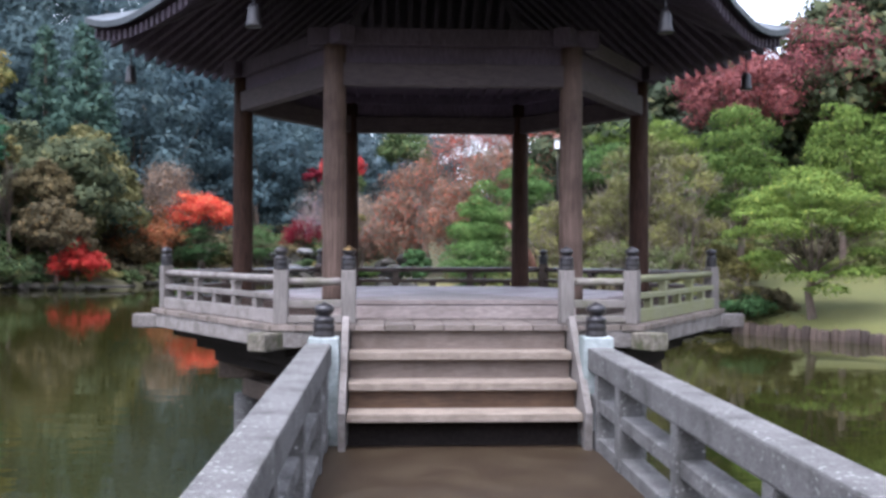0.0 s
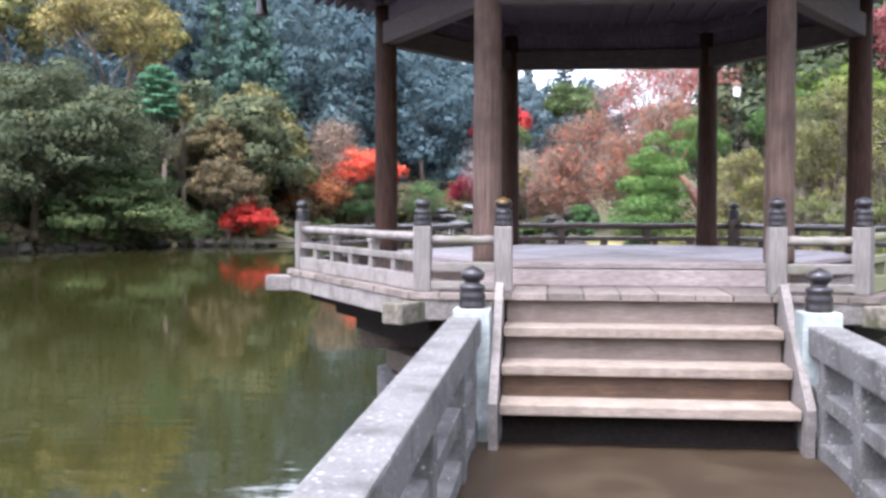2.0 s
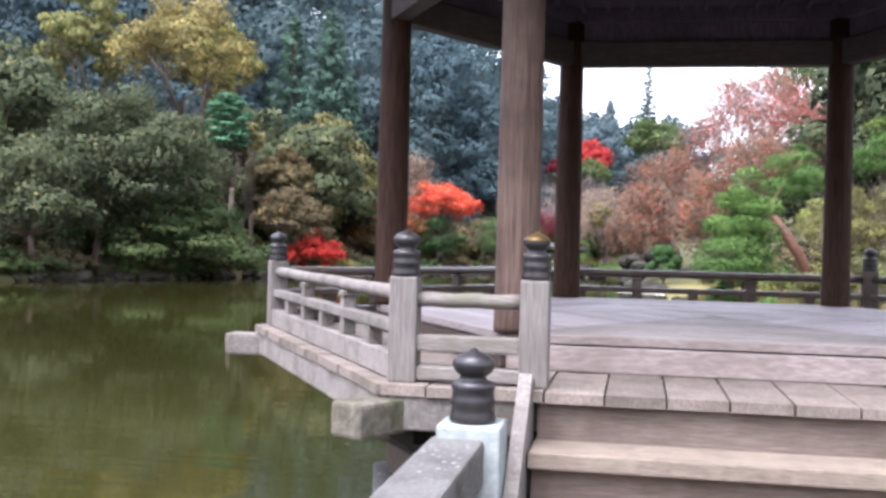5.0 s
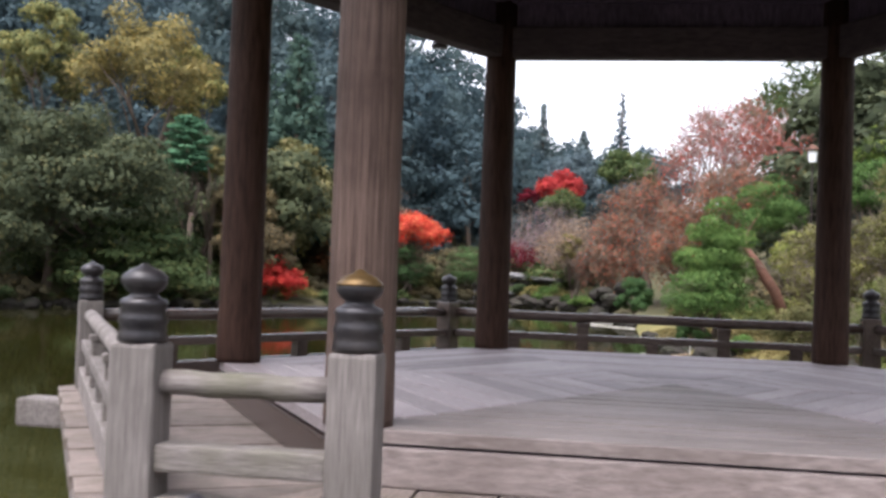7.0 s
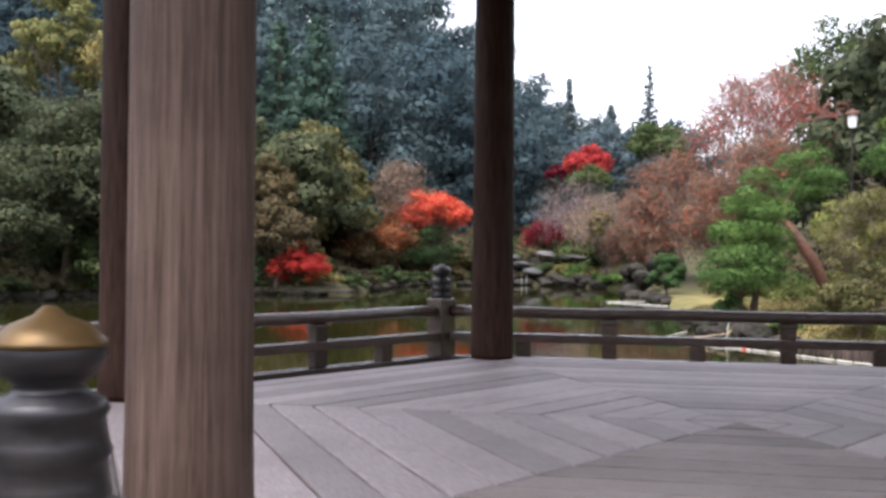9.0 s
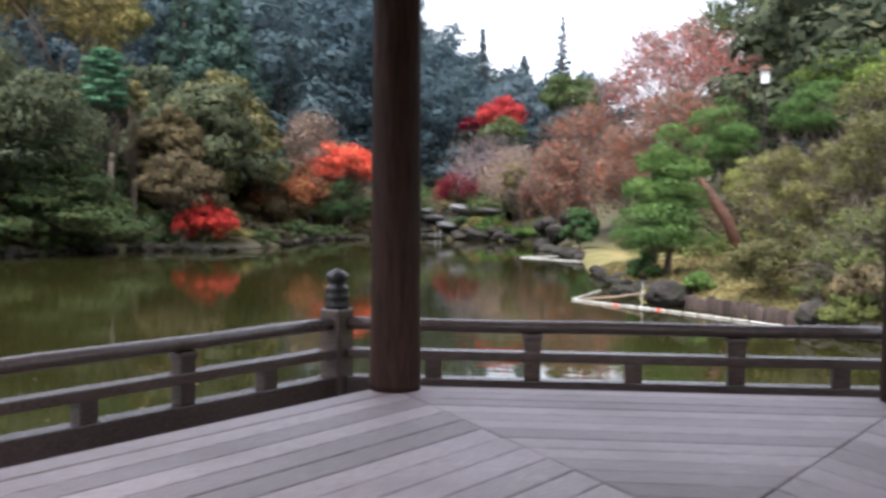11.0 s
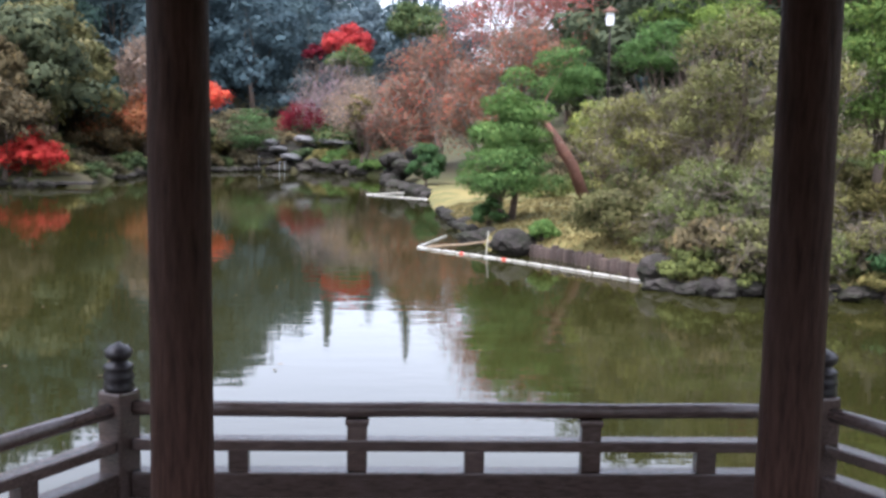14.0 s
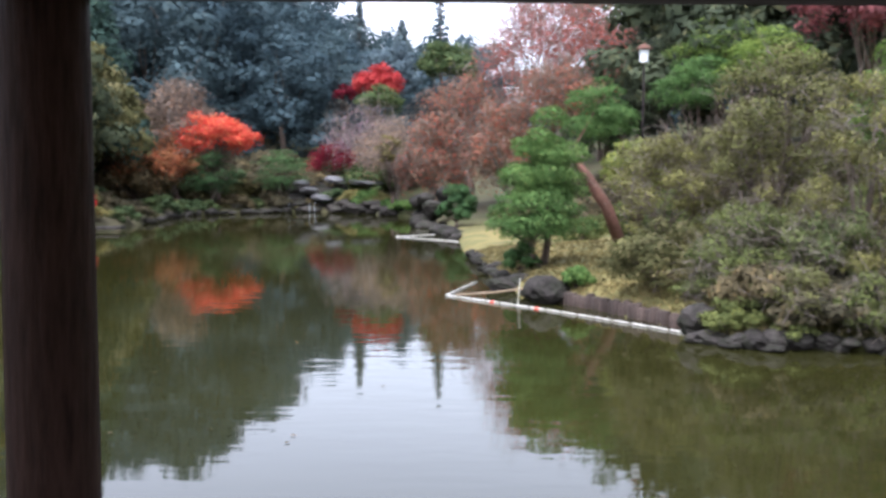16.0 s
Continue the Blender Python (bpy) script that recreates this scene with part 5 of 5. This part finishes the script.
for i in range(9):
    stone(-0.35 + rng.normal(0, 0.5), 62.0 + rng.normal(0, 0.6), -1.7 + 0.2 * i, 0.6, 0.55, 0.5, rng.uniform(0, 360), "grey boulder in a heap by the water")
FALL = surface("falling_water", (0.2, 0.21, 0.23), (0.36, 0.38, 0.4), (0.12, 0.13, 0.15), 3, 2, (6, 6, 0.5), 0.25, 0.5, 0.4)
fall = thing("waterfall", "small white waterfall over grey ledges", "waterfall")
for x, y, z, w, d in ((-11.3, 80.2, -0.8, 0.07, 1.1), (-9.7, 80.0, -1.2, 0.06, 0.7), (-9.3, 80.0, -1.15, 0.05, 0.75)):
    bm = bmesh.new()
    prof = [(0.3, 0.0), (0.12, 0.0), (0.02, -0.08), (-0.05, -0.35 * d), (-0.08, -d)]
    rows = [[bm.verts.new((x + (i / 6 - 0.5) * w * (1 + 0.12 * math.sin(3 * i + j)), y + py + 0.02 * math.sin(i * 2.3 + j), z + pz)) for i in range(7)] for j, (py, pz) in enumerate(prof)]
    for r0, r1 in zip(rows, rows[1:]):
        for i in range(6):
            bm.faces.new((r0[i], r0[i + 1], r1[i + 1], r1[i]))
    bmesh.ops.solidify(bm, geom=bm.faces[:], thickness=0.03)
    part("cascade", bm, FALL, fall, smooth=True)

# log piles that hold the bank
bm = bmesh.new()
tube(bm, [(0, 0, -0.7), (0.005, 0, 0.0), (0, 0.004, 0.27), (0, 0, 0.3)], [0.125, 0.125, 0.12, 0.085], 10)
LOGMESH = finish("log", bm, LOG, True)
edging = thing("log_edging", "row of short upright logs holding the bank", "edging", kind="structure")
for a, b in (((2.9, 26.9), (3.9, 25.35)), ((3.9, 25.35), (5.35, 22.2)), ((9.7, 19.1), (12.4, 15.1)), ((12.4, 15.1), (16.5, 11.8))):
    L = math.hypot(b[0] - a[0], b[1] - a[1])
    n = int(L / 0.21)
    for i in range(n):
        q = i / n
        part("log", LOGMESH, None, edging, at=pose(a[0] + (b[0] - a[0]) * q + rng.normal(0, 0.025), a[1] + (b[1] - a[1]) * q + rng.normal(0, 0.025), -1.98 + rng.uniform(-0.06, 0.06), rng.uniform(-4, 4), rng.uniform(-4, 4), rng.uniform(0, 360)) @ Matrix.Diagonal((1, 1, 1.2, 1)))

# floating booms
REDPLASTIC = surface("float_boom_red", (0.5, 0.05, 0.03), (0.65, 0.1, 0.06), (0.4, 0.12, 0.08), 20, 2.5, (1, 1, 1), 0.5, 0.2, 0.4)
BAMBOO = surface("bamboo_pole", (0.16, 0.11, 0.07), (0.27, 0.2, 0.125), (0.12, 0.085, 0.05), 14, 3, (1, 1, 6), 0.55, 0.2, 0.4)


def boom(points, step=0.55, r=0.03, red=()):
    ob = thing("floating_boom", "white segmented floating boom lying on the pond", "boom", "pond booms")
    k = 0
    for (x0, y0), (x1, y1) in zip(points, points[1:]):
        L = math.hypot(x1 - x0, y1 - y0)
        n = max(1, round(L / step))
        for i in range(n):
            a, b = i / n, (i + 0.93) / n
            bm = bmesh.new()
            tube(bm, [(x0 + (x1 - x0) * q, y0 + (y1 - y0) * q, WATERLINE + 0.02) for q in (a, a + (b - a) * 0.1, a + (b - a) * 0.9, b)], [r * 0.6, r, r, r * 0.6], 8)
            part("float", bm, WHITEPLASTIC, ob, smooth=True)
            if k in red:
                bm = bmesh.new()
                tube(bm, [(x0 + (x1 - x0) * q, y0 + (y1 - y0) * q, WATERLINE + 0.02) for q in (a + (b - a) * 0.35, a + (b - a) * 0.65)], [r * 1.12] * 2, 8)
                part("red_band", bm, REDPLASTIC, ob, "red band round the float")
            k += 1


boom([(1.15, 31.5), (0.17, 28.05), (2.6, 25.2), (5.3, 21.5)], red=(10, 13))
boom([(1.0, 49.0), (-2.08, 52.2), (0.2, 54.6)])
bamboo = thing("bamboo_pole", "straw-coloured bamboo pole slanting from the boom to the bank", "pole")
bm = bmesh.new()
tube(bm, [(0.45, 27.9, WATERLINE + 0.05), (1.4, 27.5, WATERLINE + 0.16), (2.3, 27.1, -1.62)], [0.03, 0.03, 0.028], 8)
part("cane", bm, BAMBOO, bamboo)
stake = thing("stake", "thin pale stake standing beside the rock", "stake")
bm = bmesh.new()
tube(bm, [(2.0, 26.6, -2.3), (2.08, 26.6, -1.3)], [0.016, 0.014], 7)
part("stick", bm, WHITEPLASTIC, stake)

# lamp on a pole
lamp = thing("garden_lamp", "white lantern with a small brown roof on a thin pole", "street lamp", at=pose(7.2, 36.7, 0))
g = gz(7.2, 36.7)
part("pole", lathe([(0.045, g - 0.2), (0.035, 5.27)], 12), UNDERWOOD, lamp, smooth=True)
GLASS = bpy.data.materials.new("lamp_glass_white")
GLASS.use_nodes = True
GLASS.node_tree.nodes["Principled BSDF"].inputs["Base Color"].default_value = (0.82, 0.82, 0.84, 1)
GLASS.node_tree.nodes["Principled BSDF"].inputs["Roughness"].default_value = 0.35
part("lantern_box", lathe([(0.09, 5.27), (0.14, 5.3), (0.17, 5.72), (0.15, 5.75)], 6), GLASS, lamp, "white glass lantern")
part("lantern_roof", lathe([(0.3, 5.75), (0.3, 5.78), (0.12, 5.9), (0.03, 5.97)], 6), REDBARK, lamp, "small brown roof")

# flat slab on the point below the red maple
slab = thing("stone_slab", "flat pale stone slab jutting over the water", "slab")
part("slab_body", box((-17.9, 55.3, -1.74), (2.4, 1.2, 0.14), 0.03), ROCK, slab)
# fallen leaves floating on the pond
fl = np.stack([rng.uniform(-9, 7, 90), rng.uniform(4, 34, 90), np.full(90, WATERLINE + 0.012)], -1)
fl = fl[shore_distance(fl[:, 0], fl[:, 1]) < -0.5]
tagged(new("fallen_leaves", leaf_mesh("fallen_leaves", fl, np.tile([0, 0, 1.0], (len(fl), 1)), 0.045, YELLOWBROWN, 0.6, 0.05)), "scattered tan leaves floating on the pond", "leaves", kind="stuff")

# thin grass on the near bank
gx, gy = rng.uniform(1.2, 15, 60000), rng.uniform(12, 40, 60000)
gd = shore_distance(gx, gy)
keep = (gd > 0.05) & (gd < 4.5) & (gx < 10 + rng.normal(0, 0.6, 60000)) & (rng.random(60000) < np.interp(gd, [0, 1, 4.5], [1.0, 0.8, 0.3]))
gx, gy = gx[keep][:26000], gy[keep][:26000]
GRASS = leafy("autumn_grass_blades", (0.09, 0.085, 0.025), (0.24, 0.21, 0.07), (0.36, 0.29, 0.11), 0.3)
gp = np.stack([gx, gy, ground_z(gx, gy) + 0.03], -1)
tagged(new("grass", leaf_mesh("grass", gp, np.stack([rng.normal(0, 1, len(gx)), rng.normal(0, 1, len(gx)), np.full(len(gx), 0.35)], -1), 0.075, GRASS, 0.22, 0.3)), "short straw-green grass on the bank", "grass", kind="stuff")
